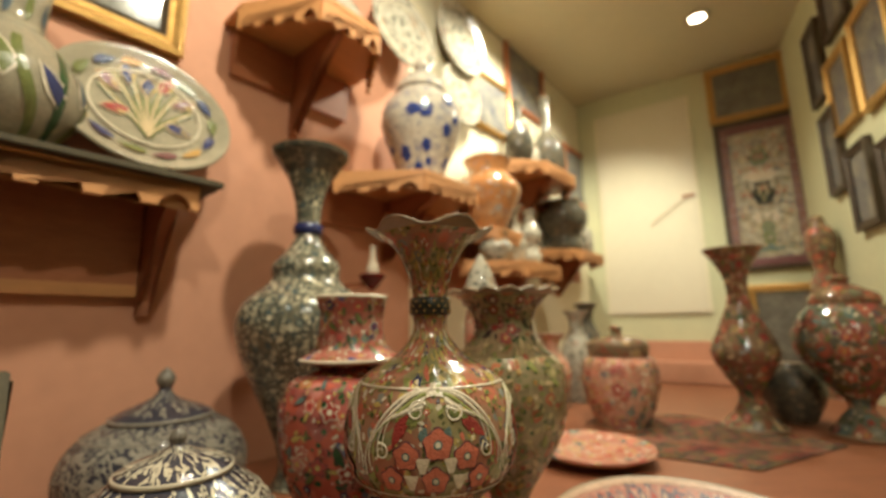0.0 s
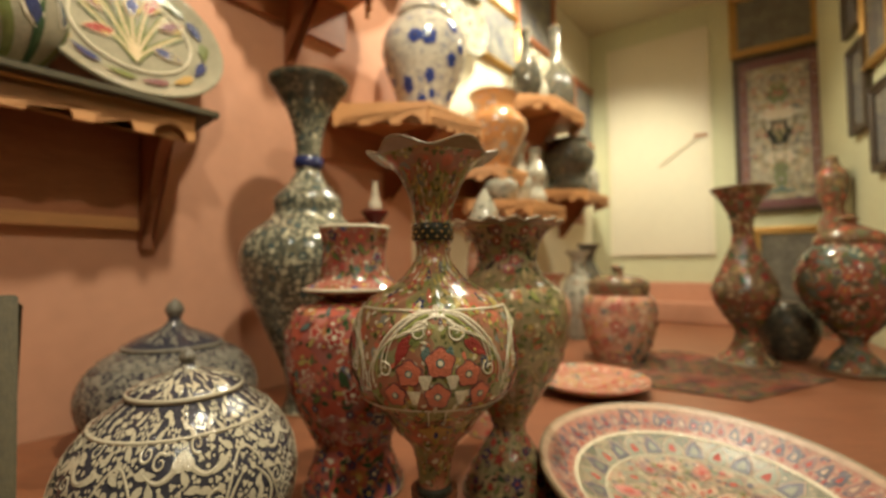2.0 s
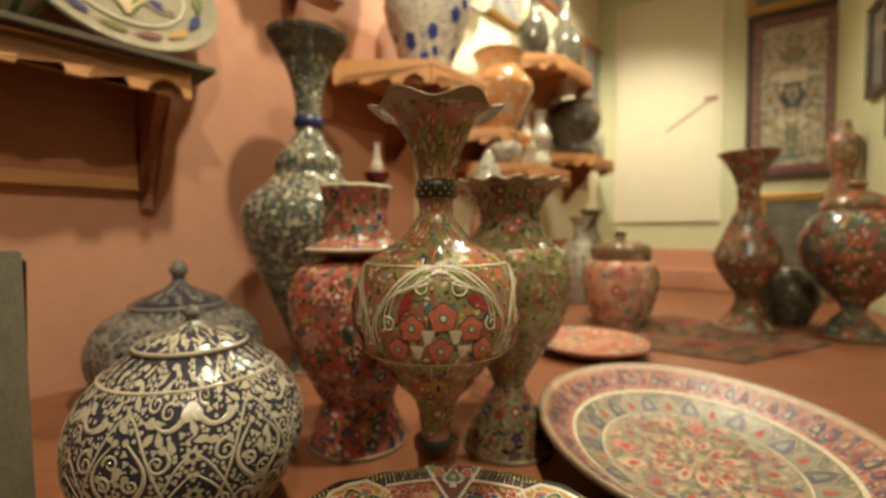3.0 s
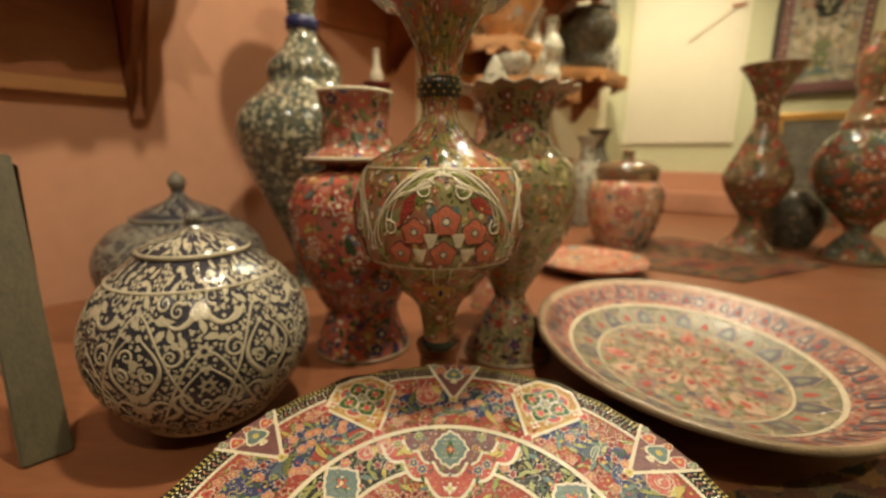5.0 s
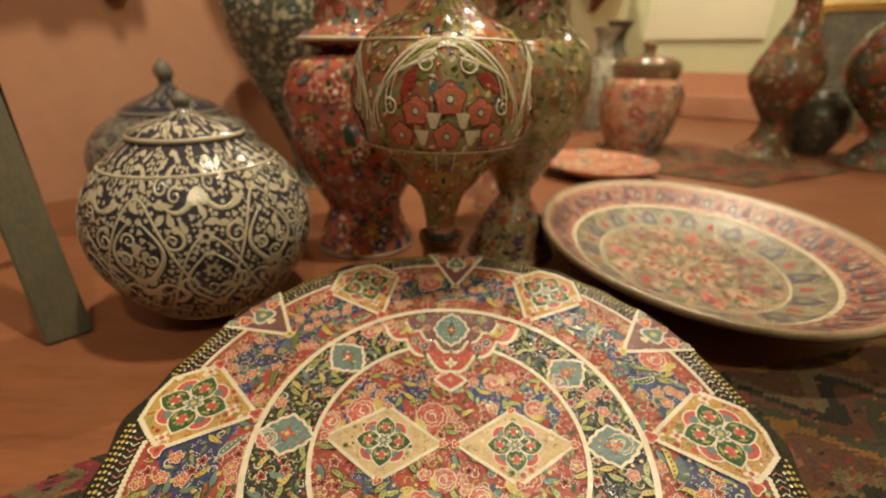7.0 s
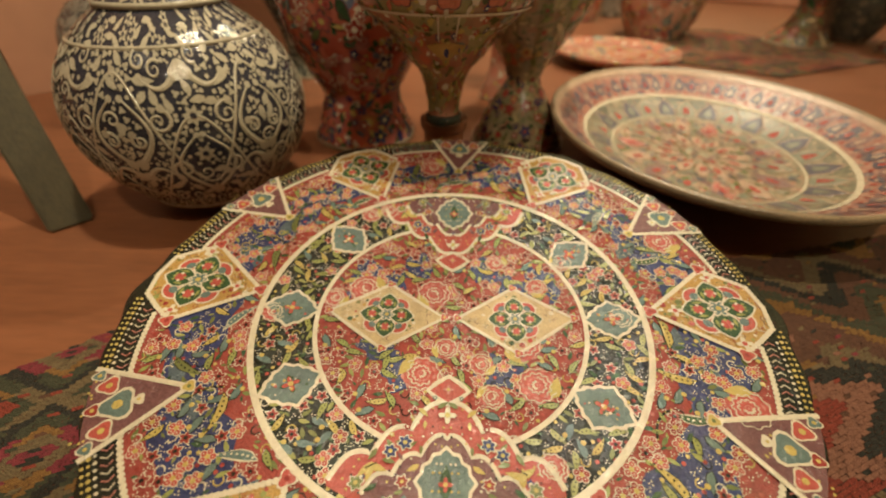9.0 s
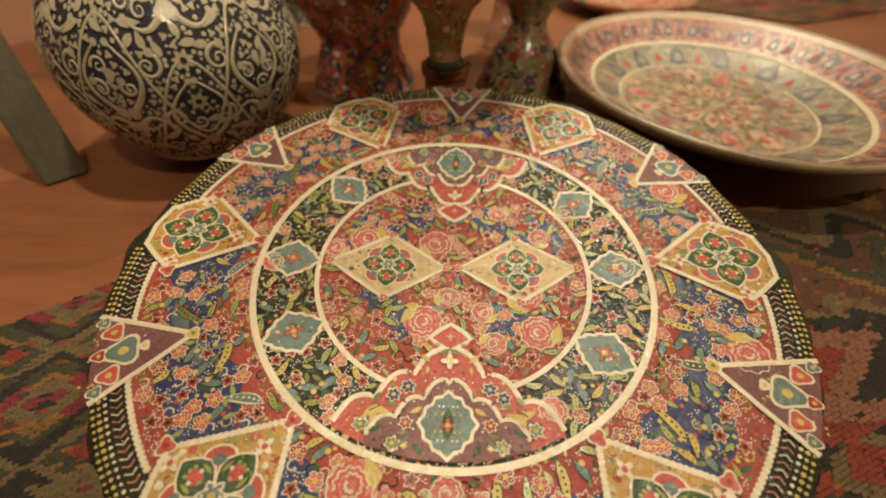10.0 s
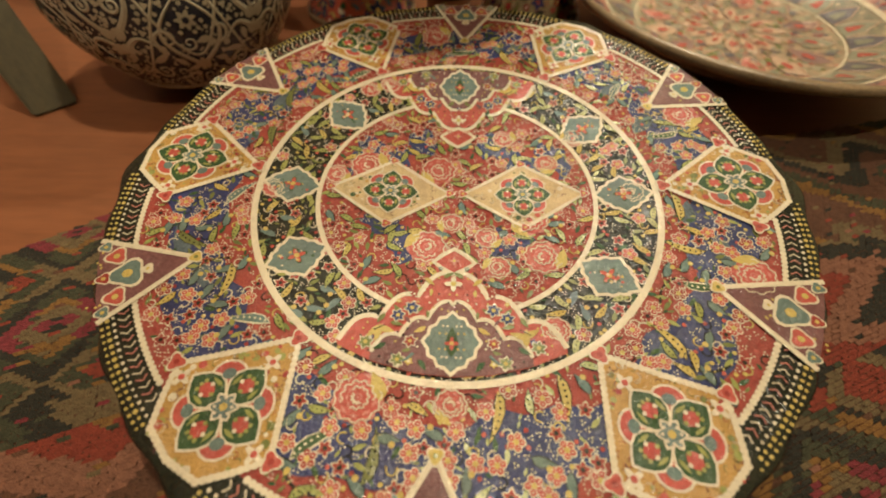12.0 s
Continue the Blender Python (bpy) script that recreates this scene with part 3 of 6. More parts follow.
# ceiling spot fitting
for lx, ly in LAMPS:
    fit = thing("ceiling_light", pose(lx, ly, CEIL), "round recessed warm ceiling spotlight, switched on", "ceiling light", "ceiling spotlights")
    part("rim", lathe([(0.052, -0.001), (0.052, -0.010), (0.037, -0.012), (0.036, -0.001)], 32), M["chrome"], fit, smooth=True)
    part("bulb", lathe([(0.036, -0.002), (0.035, -0.006), (0.018, -0.010), (0.001, -0.011)], 24, None, False), M["lamp"], fit, smooth=True)

# ---------------------------------------------------------------- table things
tall = vessel("tall_vase", -0.297, 0.93, 0, [(0.052, 0), (0.040, 0.035), (0.047, 0.08), (0.077, 0.153), (0.111, 0.226), (0.130, 0.275), (0.1375, 0.323), (0.121, 0.366), (0.074, 0.408), (0.070, 0.445), (0.040, 0.481), (0.026, 0.508), (0.0256, 0.536), (0.031, 0.59), (0.052, 0.65), (0.080, 0.69), (0.083, 0.70)],
              F["teal_scroll"], "tall grey-green scroll-patterned vase with a flared mouth", "vase")
part("mouth_band", lathe(spline([(0.0535, 0.650), (0.070, 0.674), (0.0825, 0.690), (0.0855, 0.701)]), 64, None, False), F["dark_pot"], tall, "dark glazed flared mouth", smooth=True)
part("collar", lathe([(0.027, 0.512), (0.031, 0.515), (0.031, 0.533), (0.027, 0.536)], 40), M["navy"], tall, "dark blue neck ring", smooth=True)

red = vessel("floral_vase", -0.128, 0.61, 0, [(0.066, 0.0), (0.064, 0.010), (0.053, 0.042), (0.0494, 0.063), (0.061, 0.085), (0.085, 0.143), (0.0914, 0.198), (0.088, 0.221), (0.075, 0.245), (0.042, 0.257)],
             F["red_bouquet"], "red floral vase with a collared cylindrical neck", "vase", mouth=False)
part("collar", lathe(spline([(0.040, 0.257), (0.066, 0.266), (0.0695, 0.269), (0.064, 0.274), (0.050, 0.283), (0.0445, 0.30), (0.0432, 0.33), (0.0485, 0.349), (0.0485, 0.352), (0.044, 0.352), (0.040, 0.33), (0.040, 0.29)]), 64), F["red_neck"], red, "red floral collar and neck", smooth=True)
part("lip", lathe([(0.0475, 0.349), (0.050, 0.352), (0.049, 0.355), (0.045, 0.354)], 64), M["white"], red, smooth=True)
part("collar_edge", lathe([(0.068, 0.2665), (0.0715, 0.2685), (0.068, 0.2715)], 64), M["white"], red, smooth=True)

def frill(n, amp, r0):
    def wave(a, r, z):
        k = max(0.0, (r - r0) / r0) if z > 0.28 else 0
        return (amp * k * math.cos(n * a), amp * 0.6 * k * math.cos(n * a))
    return wave


green_rows = [(r * 1.06, h * 1.04) for r, h in [(0.0575, 0.0), (0.052, 0.016), (0.038, 0.046), (0.0205, 0.074), (0.0205, 0.086), (0.038, 0.118), (0.0616, 0.155), (0.0715, 0.185), (0.0755, 0.22), (0.069, 0.253), (0.048, 0.273), (0.037, 0.294), (0.042, 0.32), (0.060, 0.338), (0.069, 0.343)]]
green_vase = vessel("floral_vase", 0.083, 0.600, 0, green_rows,
       F["green_scroll"], "green and brown floral vase with a dark frilled mouth", "vase", wave=frill(16, 0.006, 0.045))


pk = vessel("lidded_pot", 0.555, 1.40, 0, [(0.077, 0), (0.088, 0.03), (0.105, 0.08), (0.114, 0.134), (0.109, 0.188), (0.088, 0.208)], F["rose_pale"], "rose-pink floral pot with a fluted lid", "pot", mouth=False)
part("lid", lathe(spline([(0.090, 0.208), (0.092, 0.243), (0.070, 0.262), (0.05, 0.266), (0.022, 0.270), (0.016, 0.285), (0.020, 0.296), (0.003, 0.302)]), 48), F["dark_red"], pk, smooth=True)

trumpet = vessel("floor_vase", 0.92, 1.34, 0, [(0.081, 0), (0.074, 0.012), (0.039, 0.052), (0.030, 0.096), (0.061, 0.148), (0.0884, 0.209), (0.076, 0.261), (0.045, 0.331), (0.028, 0.383), (0.0356, 0.453), (0.061, 0.505), (0.082, 0.535)],
       F["dark_red"], "dark red floral trumpet-mouthed vase", "vase")
bp_ = vessel("pedestal_pot", 1.135, 1.22, 0, [(0.075, 0), (0.070, 0.012), (0.046, 0.045), (0.028, 0.085), (0.089, 0.16), (0.128, 0.235), (0.115, 0.31), (0.080, 0.355)], F["rose_dark"], "rose and teal floral pot on a pedestal foot", "pot", mouth=False)
part("lid", lathe(spline([(0.082, 0.355), (0.075, 0.38), (0.04, 0.40), (0.018, 0.412), (0.022, 0.428), (0.003, 0.44)]), 48), F["dark_red"], bp_, smooth=True)
vessel("round_pot", 1.085, 1.39, 0, [(0.045, 0), (0.062, 0.025), (0.088, 0.093), (0.074, 0.143), (0.035, 0.178)], F["dark_pot"], "dark green round pot on the table", "pot")
p = C1 + BD * 1.06 + Vector((BD.y, -BD.x, 0)) * 0.40
vessel("floor_vase", p.x, p.y, 0, [(0.055, 0), (0.06, 0.05), (0.075, 0.22), (0.06, 0.42), (0.035, 0.52), (0.05, 0.58), (0.055, 0.66), (0.03, 0.70), (0.02, 0.74)], F["dark_red"], "tall dark floral lidded vase by the wall", "vase")
framed("standing_picture", on_back(0.79, 0.30, 0.0), 0.30, 0.47, 0.03, M["gold"], M["glass"], "dark glazed picture with a gilt edge standing on the table", group="standing")

# small wares between the vases
bell = vessel("stoppered_bottle", 0.072, 0.80, 0, [(0.034, 0), (0.028, 0.02), (0.018, 0.06), (0.020, 0.14), (0.028, 0.24), (0.034, 0.295), (0.026, 0.344)], F["rose_pale"], "pale pink slender bottle with a pointed grey stopper", "bottle", mouth=False)
part("stopper", lathe(spline([(0.028, 0.344), (0.035, 0.352), (0.025, 0.398), (0.009, 0.432), (0.003, 0.442)]), 48), F["grey_vine"], bell, "pale grey cone-shaped stopper", smooth=True)

# ---------------------------------------------------------------- rugs
WOOL = {k: mat("wool_" + k, c, 0.95, 0.35, 240, 1.0) for k, c in {
    "black": (0.030, 0.026, 0.018), "khaki": (0.17, 0.115, 0.055), "ochre": (0.25, 0.12, 0.032), "magenta": (0.22, 0.032, 0.040), "red": (0.26, 0.045, 0.025), "salmon": (0.27, 0.115, 0.070), "moss": (0.060, 0.058, 0.030), "brown": (0.13, 0.055, 0.030)}.items()}


def kilim(name, outline, turn, label, seed, far=10.0):
    """A flat-woven rug: a brown ground cloth and rows of raised weft stitches in stepped motifs."""
    root = thing(name, pose(0, 0, 0), label, "rug", "kilim rugs")
    part("ground_cloth", prism(outline, 0.0005, 0.0030), WOOL["brown"], root)
    g = random.Random(seed)
    keys = list(WOOL)
    vs, fs, ms = [], [], []
    c, sn = math.cos(radians(turn)), math.sin(radians(turn))
    n = len(outline)

    def inside(x, y):
        hit = False
        for k in range(n):
            (ax, ay), (bx, by) = outline[k], outline[(k + 1) % n]
            if (ay > y) != (by > y) and x < (bx - ax) * (y - ay) / (by - ay) + ax:
                hit = not hit
        return hit
    lo_x, hi_x = min(p[0] for p in outline), max(p[0] for p in outline)
    lo_y, hi_y = min(p[1] for p in outline), max(p[1] for p in outline)
    du, dv = 0.0058, 0.0024
    for iv in range(-260, 700):
        for iu in range(-140, 240):
            u, v = iu * du + (iv % 2) * du * 0.5, iv * dv
            x, y = u * c - v * sn, u * sn + v * c
            if not (lo_x < x < hi_x and lo_y < y < hi_y) or not inside(x, y):
                continue
            band = (v + 2.0) % 0.30
            p, q = abs((u + 9.0) % 0.11 - 0.055) / 0.055, abs(band % 0.075 - 0.0375) / 0.0375
            if band < 0.045:
                k = ("salmon", "red", "ochre", "brown")[int((v * 60 + abs((u * 18) % 2 - 1) * 1.6)) % 4]
            elif band < 0.065:
                k = ("khaki", "moss", "black")[int(u * 70 + v * 55) % 3]
            elif band < 0.235:
                d = p + q * 0.85
                k = ("magenta", "khaki", "magenta", "black", "moss", "ochre", "black", "khaki", "red")[min(8, int(d * 5.2))] if p > q * 0.6 else ("black", "khaki", "ochre", "moss", "black", "khaki", "moss", "red", "ochre")[min(8, int(d * 6))]
            else:
                k = ("red", "black", "red", "salmon", "black", "khaki")[int(u * 30 + abs((v * 40) % 2 - 1) * 2) % 6]
            if x > 0.24 and y > 0.165 + 0.3 * max(0.0, 0.42 - x) and far < 5:
                k = ("brown", "ochre", "moss", "brown", "black", "khaki", "brown")[int((u * 22 + v * 64 + 1.4 * math.sin(u * 70)) % 7)]
            if g.random() < 0.06:
                k = g.choice(keys)
            b0 = len(vs)
            jz = g.uniform(0.0038, 0.0046)
            w, h = du * g.uniform(0.46, 0.52), dv * g.uniform(0.40, 0.50)
            sk = g.uniform(-0.0012, 0.0012)
            for a_, e_ in ((-1, -1), (1, -1), (1, 1), (-1, 1)):
                uu, vv = u + a_ * w + e_ * sk, v + e_ * h
                vs.append((uu * c - vv * sn, uu * sn + vv * c, jz - (0.0006 if e_ < 0 else 0.0)))
            fs.append((b0, b0 + 1, b0 + 2, b0 + 3))
            ms.append(keys.index(k))
    me = bpy.data.meshes.new("stitches")
    me.from_pydata(vs, [], fs)
    for k in keys:
        me.materials.append(WOOL[k])
    me.polygons.foreach_set("material_index", ms)
    ob = new("stitches", me)
    ob.parent = root
    tagged(ob, "raised red, khaki, ochre and black weft stitches", kind="stuff")
    return root


kilim("kilim_rug", [(-0.62, -0.12), (0.60, -0.16), (0.64, 0.34), (0.42, 0.38), (0.30, 0.345), (0.10, 0.30), (-0.10, 0.28), (-0.235, 0.225)], 24, "worn red, khaki and black geometric kilim under the plate", 5, 2.0)
kilim("kilim_rug", [(0.45, 1.10), (0.66, 0.96), (1.00, 1.13), (0.80, 1.52), (0.66, 1.50)], -20, "small worn red kilim strip on the table", 6)

# olive wooden easel: a front board and a back leg that meet at the top
ez = thing("wooden_easel", facing(Vector((-0.350, 0.367, 0)), Vector((-0.68, -0.73, 0)), 0) @ pose(0, 0, 0), "olive stained wooden plate easel standing on the table", "easel")


def easel_board(x0, x1, foot, head, high, thick):
    """A board leaning in the y direction from its foot to its head."""
    bm = bmesh.new()
    rows = [[bm.verts.new((x, y, z)) for y, z in ((foot, 0.001), (foot + thick, 0.001), (head + thick, high), (head, high))] for x in (x0, x1)]
    for i in range(4):
        j = (i + 1) % 4
        bm.faces.new((rows[0][i], rows[0][j], rows[1][j], rows[1][i]))
    bm.faces.new(rows[0][::-1])
    bm.faces.new(rows[1])
    bmesh.ops.recalc_face_normals(bm, faces=bm.faces)
    bmesh.ops.bevel(bm, geom=bm.edges[:], offset=0.002, segments=2, affect="EDGES")
    return bm


part("front_board", easel_board(0.0, 0.036, 0.0, 0.135, 0.272, 0.014), M["olive_wood"], ez)
part("back_leg", easel_board(-0.004, 0.030, 0.262, 0.150, 0.262, 0.014), M["olive_wood"], ez)
part("cross_bar", easel_board(0.010, 0.024, 0.030, 0.032, 0.022, 0.222), M["olive_wood"], ez)

# ---------------------------------------------------------------- painted relief


class Brush:
    """Collects raised enamel shapes of several colours on a surface: at(u, v, lift) gives a point of it."""

    def __init__(self, at, close=False):
        self.at, self.v, self.f, self.c, self.close = at, [], [], [], close

    def fill(self, pts, colour, lift, heart=None):
        """A star-shaped patch, pts in surface coordinates."""
        n = len(pts)
        cx, cy = heart or (sum(p[0] for p in pts) / n, sum(p[1] for p in pts) / n)
        rings = 2
        if self.close and max(math.hypot(p[0] - cx, p[1] - cy) for p in pts) > 0.012:
            fine = []
            for i, p in enumerate(pts):
                q = pts[(i + 1) % n]
                cuts = max(1, math.ceil(math.hypot(q[0] - p[0], q[1] - p[1]) / 0.005))
                fine += [(p[0] + (q[0] - p[0]) * k / cuts, p[1] + (q[1] - p[1]) * k / cuts) for k in range(cuts)]
            pts, rings = fine, 8
            n = len(pts)
        b = len(self.v)
        self.v.append(self.at(cx, cy, lift))
        for k in range(1, rings + 1):
            self.v += [self.at(cx + (p[0] - cx) * k / rings, cy + (p[1] - cy) * k / rings, lift) for p in pts]
        for i in range(n):
            j = (i + 1) % n
            self.f.append((b, b + 1 + i, b + 1 + j))
            for k in range(rings - 1):
                o = b + 1 + n * k
                self.f.append((o + i, o + n + i, o + n + j, o + j))
            self.c += [colour] * rings

    def line(self, pts, width, colour, lift, closed=False, taper=False):
        n = len(pts)
        b = len(self.v)
        for i, p in enumerate(pts):
            q0 = pts[i - 1] if i or closed else p
            q1 = pts[(i + 1) % n] if i < n - 1 or closed else p
            dx, dy = q1[0] - q0[0], q1[1] - q0[1]
            k = math.hypot(dx, dy) or 1
            w = width / 2 * ((1 - 0.75 * i / n) if taper else 1)
            ox, oy = -dy / k * w, dx / k * w
            self.v += [self.at(p[0] + ox, p[1] + oy, lift - 0.0002), self.at(p[0], p[1], lift + 0.0002), self.at(p[0] - ox, p[1] - oy, lift - 0.0002)]
        for i in range(n if closed else n - 1):
            j = (i + 1) % n
            for k in (0, 1):
                self.f.append((b + 3 * i + k, b + 3 * i + k + 1, b + 3 * j + k + 1, b + 3 * j + k))
                self.c.append(colour)

    def disc(self, x, y, r, colour, lift, n=8, sy=1.0):
        self.fill([(x + r * math.cos(2 * math.pi * k / n), y + r * sy * math.sin(2 * math.pi * k / n)) for k in range(n)], colour, lift)

    def bloom(self, x, y, r, colour, heart, lift, petals=5, turn=0.0, deep=0.28, n=20, edge=None):
        def ring(s):
            return [(x + s * (1 - deep + deep * math.cos(petals * a)) * math.cos(a + turn), y + s * (1 - deep + deep * math.cos(petals * a)) * math.sin(a + turn))
                    for a in (2 * math.pi * k / n for k in range(n))]
        if edge:
            self.fill(ring(r * 1.22), edge, lift - 0.0001)
        self.fill(ring(r), colour, lift)
        self.disc(x, y, r * 0.32, heart, lift + 0.0002, 7)

    def leaf(self, x, y, length, width, turn, colour, lift, bend=0.0):
        pts = []
        for side in (1, -1):
            for k in range(5) if side == 1 else range(4, -1, -1):
                t = k / 4
                if side == -1 and k in (0, 4):
                    continue
                px, py = (t - 0.5) * length, side * width * math.sin(math.pi * t ** 0.8) / 2 + bend * length * t * t
                pts.append((x + px * math.cos(turn) - py * math.sin(turn), y + px * math.sin(turn) + py * math.cos(turn)))
        self.fill(pts, colour, lift)

    def make(self, name, parent, label="", kind=""):
        me = bpy.data.meshes.new(name)
        me.from_pydata(self.v, [], self.f)
        keys = sorted(set(self.c))
        for k in keys:
            me.materials.append(M[k])
        me.polygons.foreach_set("material_index", [keys.index(k) for k in self.c])
        ob = new(name, me)
        ob.parent = parent
        return tagged(ob, label, "", "", kind)


def polar(pts, ang, x0=0.0, y0=0.0):
    """Points given as (out, across) turned to the direction ang in degrees."""
    c, s = math.cos(radians(ang)), math.sin(radians(ang))
    return [(x0 + a * c - b * s, y0 + a * s + b * c) for a, b in pts]


# ---------------------------------------------------------------- the big plate
RP = 0.191


def plate_h(r):
    if r < 0.115:
        return -0.009 * (1 - (r / 0.115) ** 2)
    return 0.006 * (r - 0.115) / 0.075


def rim_r(a):
    return RP * (1 + 0.006 * math.cos(30 * a)) + 0.0035 * max(0, math.cos(6 * a)) ** 4 - 0.002


def plate_at(x, y, lift):
    return (x, y, plate_h(math.hypot(x, y)) + lift * 0.5 + 0.0002)


big = thing("painted_plate", pose(0.0, 0.2117, 0.0453, 8.06, 0.2, 0), "large scalloped plate with dense multicoloured enamel flowers, propped on a stand", "plate")
prof = [(0.075, -0.020), (0.078, -0.026), (0.084, -0.026), (0.086, -0.018), (0.13, -0.008), (0.170, -0.001), (1.0, 0.0035), (1.004, 0.0055), (0.996, 0.0066)]
vs, fs = [], []
SEG = 240
rings = prof + [(r, plate_h(r)) for r in (0.182, 0.17, 0.15, 0.13, 0.115, 0.1, 0.085, 0.07, 0.05, 0.03, 0.001)]
for r, z in rings:
    for k in range(SEG):
        a = 2 * math.pi * k / SEG
        q = rim_r(a) * r if r > 0.99 else r
        vs.append((q * math.cos(a), q * math.sin(a), z))
for i in range(len(rings) - 1):
    for k in range(SEG):
        j = (k + 1) % SEG
        fs.append((i * SEG + k, i * SEG + j, (i + 1) * SEG + j, (i + 1) * SEG + k))
part("dish", (vs, fs), M["black"], big, "black-green glazed dish body", smooth=True)


def zone(name, r0, r1, material, lift):
    rr = [r0 + (r1 - r0) * k / 8 for k in range(9)]
    p_, q_ = lathe([(max(r, 0.0005), plate_h(r) + lift) for r in rr], 144, None, False)
    return part(name, (p_, q_), material, big, smooth=True)


M["field"] = mat("plate_coral_ground", (0.30, 0.058, 0.045), 0.12, 0.3, 160, 0.5)
M["lime"] = mat("lime_enamel", (0.26, 0.27, 0.085), 0.22, 0.3, 80, 0.2)
zone("outer_field", 0.116, 0.1732, M["field"], 0.0003)
zone("ring_field", 0.081, 0.115, M["black"], 0.0003)
zone("centre_field", 0.0, 0.081, M["field"], 0.0003)
for r, w in ((0.1150, 0.0034), (0.0810, 0.0027)):
    zone("white_ring", r - w / 2, r + w / 2, M["white"], 0.0011)
rng = random.Random(7)

KITES = [2, 60, 118, 175, 234, 304]
TRIS = [30, 89, 147, 203, 268, 334]


def clear_of(x, y):
    """Whether a place is free of the large medallions."""
    r, a = math.hypot(x, y), math.degrees(math.atan2(y, x)) % 360
    for k in KITES:
        d = abs((a - k + 180) % 360 - 180)
        if r > 0.114 and d < ((r - 0.116) / 0.0445 * 11.5 + 1.0 if r < 0.161 else 12.5 - 7.0 * (r - 0.161) / 0.025):
            return False
    for k in TRIS:
        d = abs((a - k + 180) % 360 - 180)
        if r > 0.142 and d < (r - 0.142) * 165:
            return False
    return True


# blue wash: a wavering band round the outer field, and arcs in the centre
b = Brush(plate_at)


def wash(r0, r1, a0, a1, seed, colour="blue"):
    steps = max(2, round((a1 - a0) / 2))

    def edge(a, base, k):
        return base + 0.0035 * math.sin(radians(a) * 11 + seed) * k + 0.0022 * math.sin(radians(a) * 29 + seed * 2)
    for i in range(steps):
        p0, p1 = a0 + (a1 - a0) * i / steps, a0 + (a1 - a0) * (i + 1) / steps
        quad = [polar([(edge(a, r, k), 0)], a)[0] for a, r, k in ((p0, r0, 1), (p0, r1, -1), (p1, r1, -1), (p1, r0, 1))]
        b.fill(quad, colour, 0.0009)


wash(0.131, 0.159, 0, 360, 1.0)
M["slate"] = mat("slate_enamel", (0.085, 0.115, 0.135), 0.13, 0.4, 120, 0.5)
for k in range(26):
    a0, r0 = rng.uniform(0, 360), rng.uniform(0.128, 0.152)
    cx, cy = polar([(r0, 0)], a0)[0]
    b.leaf(cx, cy, rng.uniform(0.014, 0.022), rng.uniform(0.006, 0.010), rng.uniform(0, 6.28), "slate", 0.0011, 0.3)
for a0, a1, r0, r1 in ((18, 74, 0.040, 0.055), (108, 160, 0.040, 0.056), (198, 246, 0.036, 0.054), (290, 342, 0.038, 0.056), (12, 40, 0.062, 0.073), (140, 170, 0.062, 0.073)):
    wash(r0, r1, a0, a1, a0)
b.make("blue_wash", big, "deep blue painted patches", "stuff")

# blossoms, leaves and sprigs
taken = {}


def free(x, y, r):
    tight = 0.66 if r > 0.005 else 0.47
    cx, cy = int(x // 0.012), int(y // 0.012)
    for i in range(cx - 2, cx + 3):
        for j in range(cy - 2, cy + 3):
            if any((x - p) ** 2 + (y - q) ** 2 < (r + s) ** 2 * tight for p, q, s in taken.get((i, j), ())):
                return False
    taken.setdefault((cx, cy), []).append((x, y, r))
    return True


b = Brush(plate_at)
for k in range(30):
    a0, rr = 6 + 12 * k + rng.uniform(-2, 2), rng.choice((0.128, 0.138, 0.150))
    x, y = polar([(rr, 0)], a0)[0]
    if not clear_of(x, y) or not free(x, y, 0.0075):
        continue
    turn, bow = rng.uniform(0, 6.28), rng.choice((-1, 1)) * rng.uniform(0.4, 0.65)
    col = rng.choice(("yellow", "yellow", "olive", "teal", "green"))
    b.leaf(x, y, 0.021, 0.0062, turn, "white" if col in ("teal", "green") else "black", 0.0012, bow)
    b.leaf(x, y, 0.0195, 0.0047, turn, col, 0.0014, bow)
    for q in range(7):
        t = (q + 1) / 8
        px, py = (t - 0.5) * 0.0195, bow * 0.0195 * t * t
        b.disc(x + px * math.cos(turn) - py * math.sin(turn), y + px * math.sin(turn) + py * math.cos(turn), 0.0006, "white" if col in ("teal", "green") else "black", 0.0018, 6)
    stem = [(x + 0.013 * math.cos(turn + 3.1 + t) * (1 + 0.7 * t), y + 0.013 * math.sin(turn + 3.1 + t) * (1 + 0.7 * t)) for t in (0, 0.2, 0.4, 0.6, 0.8, 1.0)]
    if all(clear_of(*p) and 0.12 < math.hypot(*p) < 0.168 for p in stem):
        b.line(stem, 0.0012, "black", 0.0013)
        for p in stem:
            b.disc(*p, 0.0005, "yellow", 0.0017, 6)
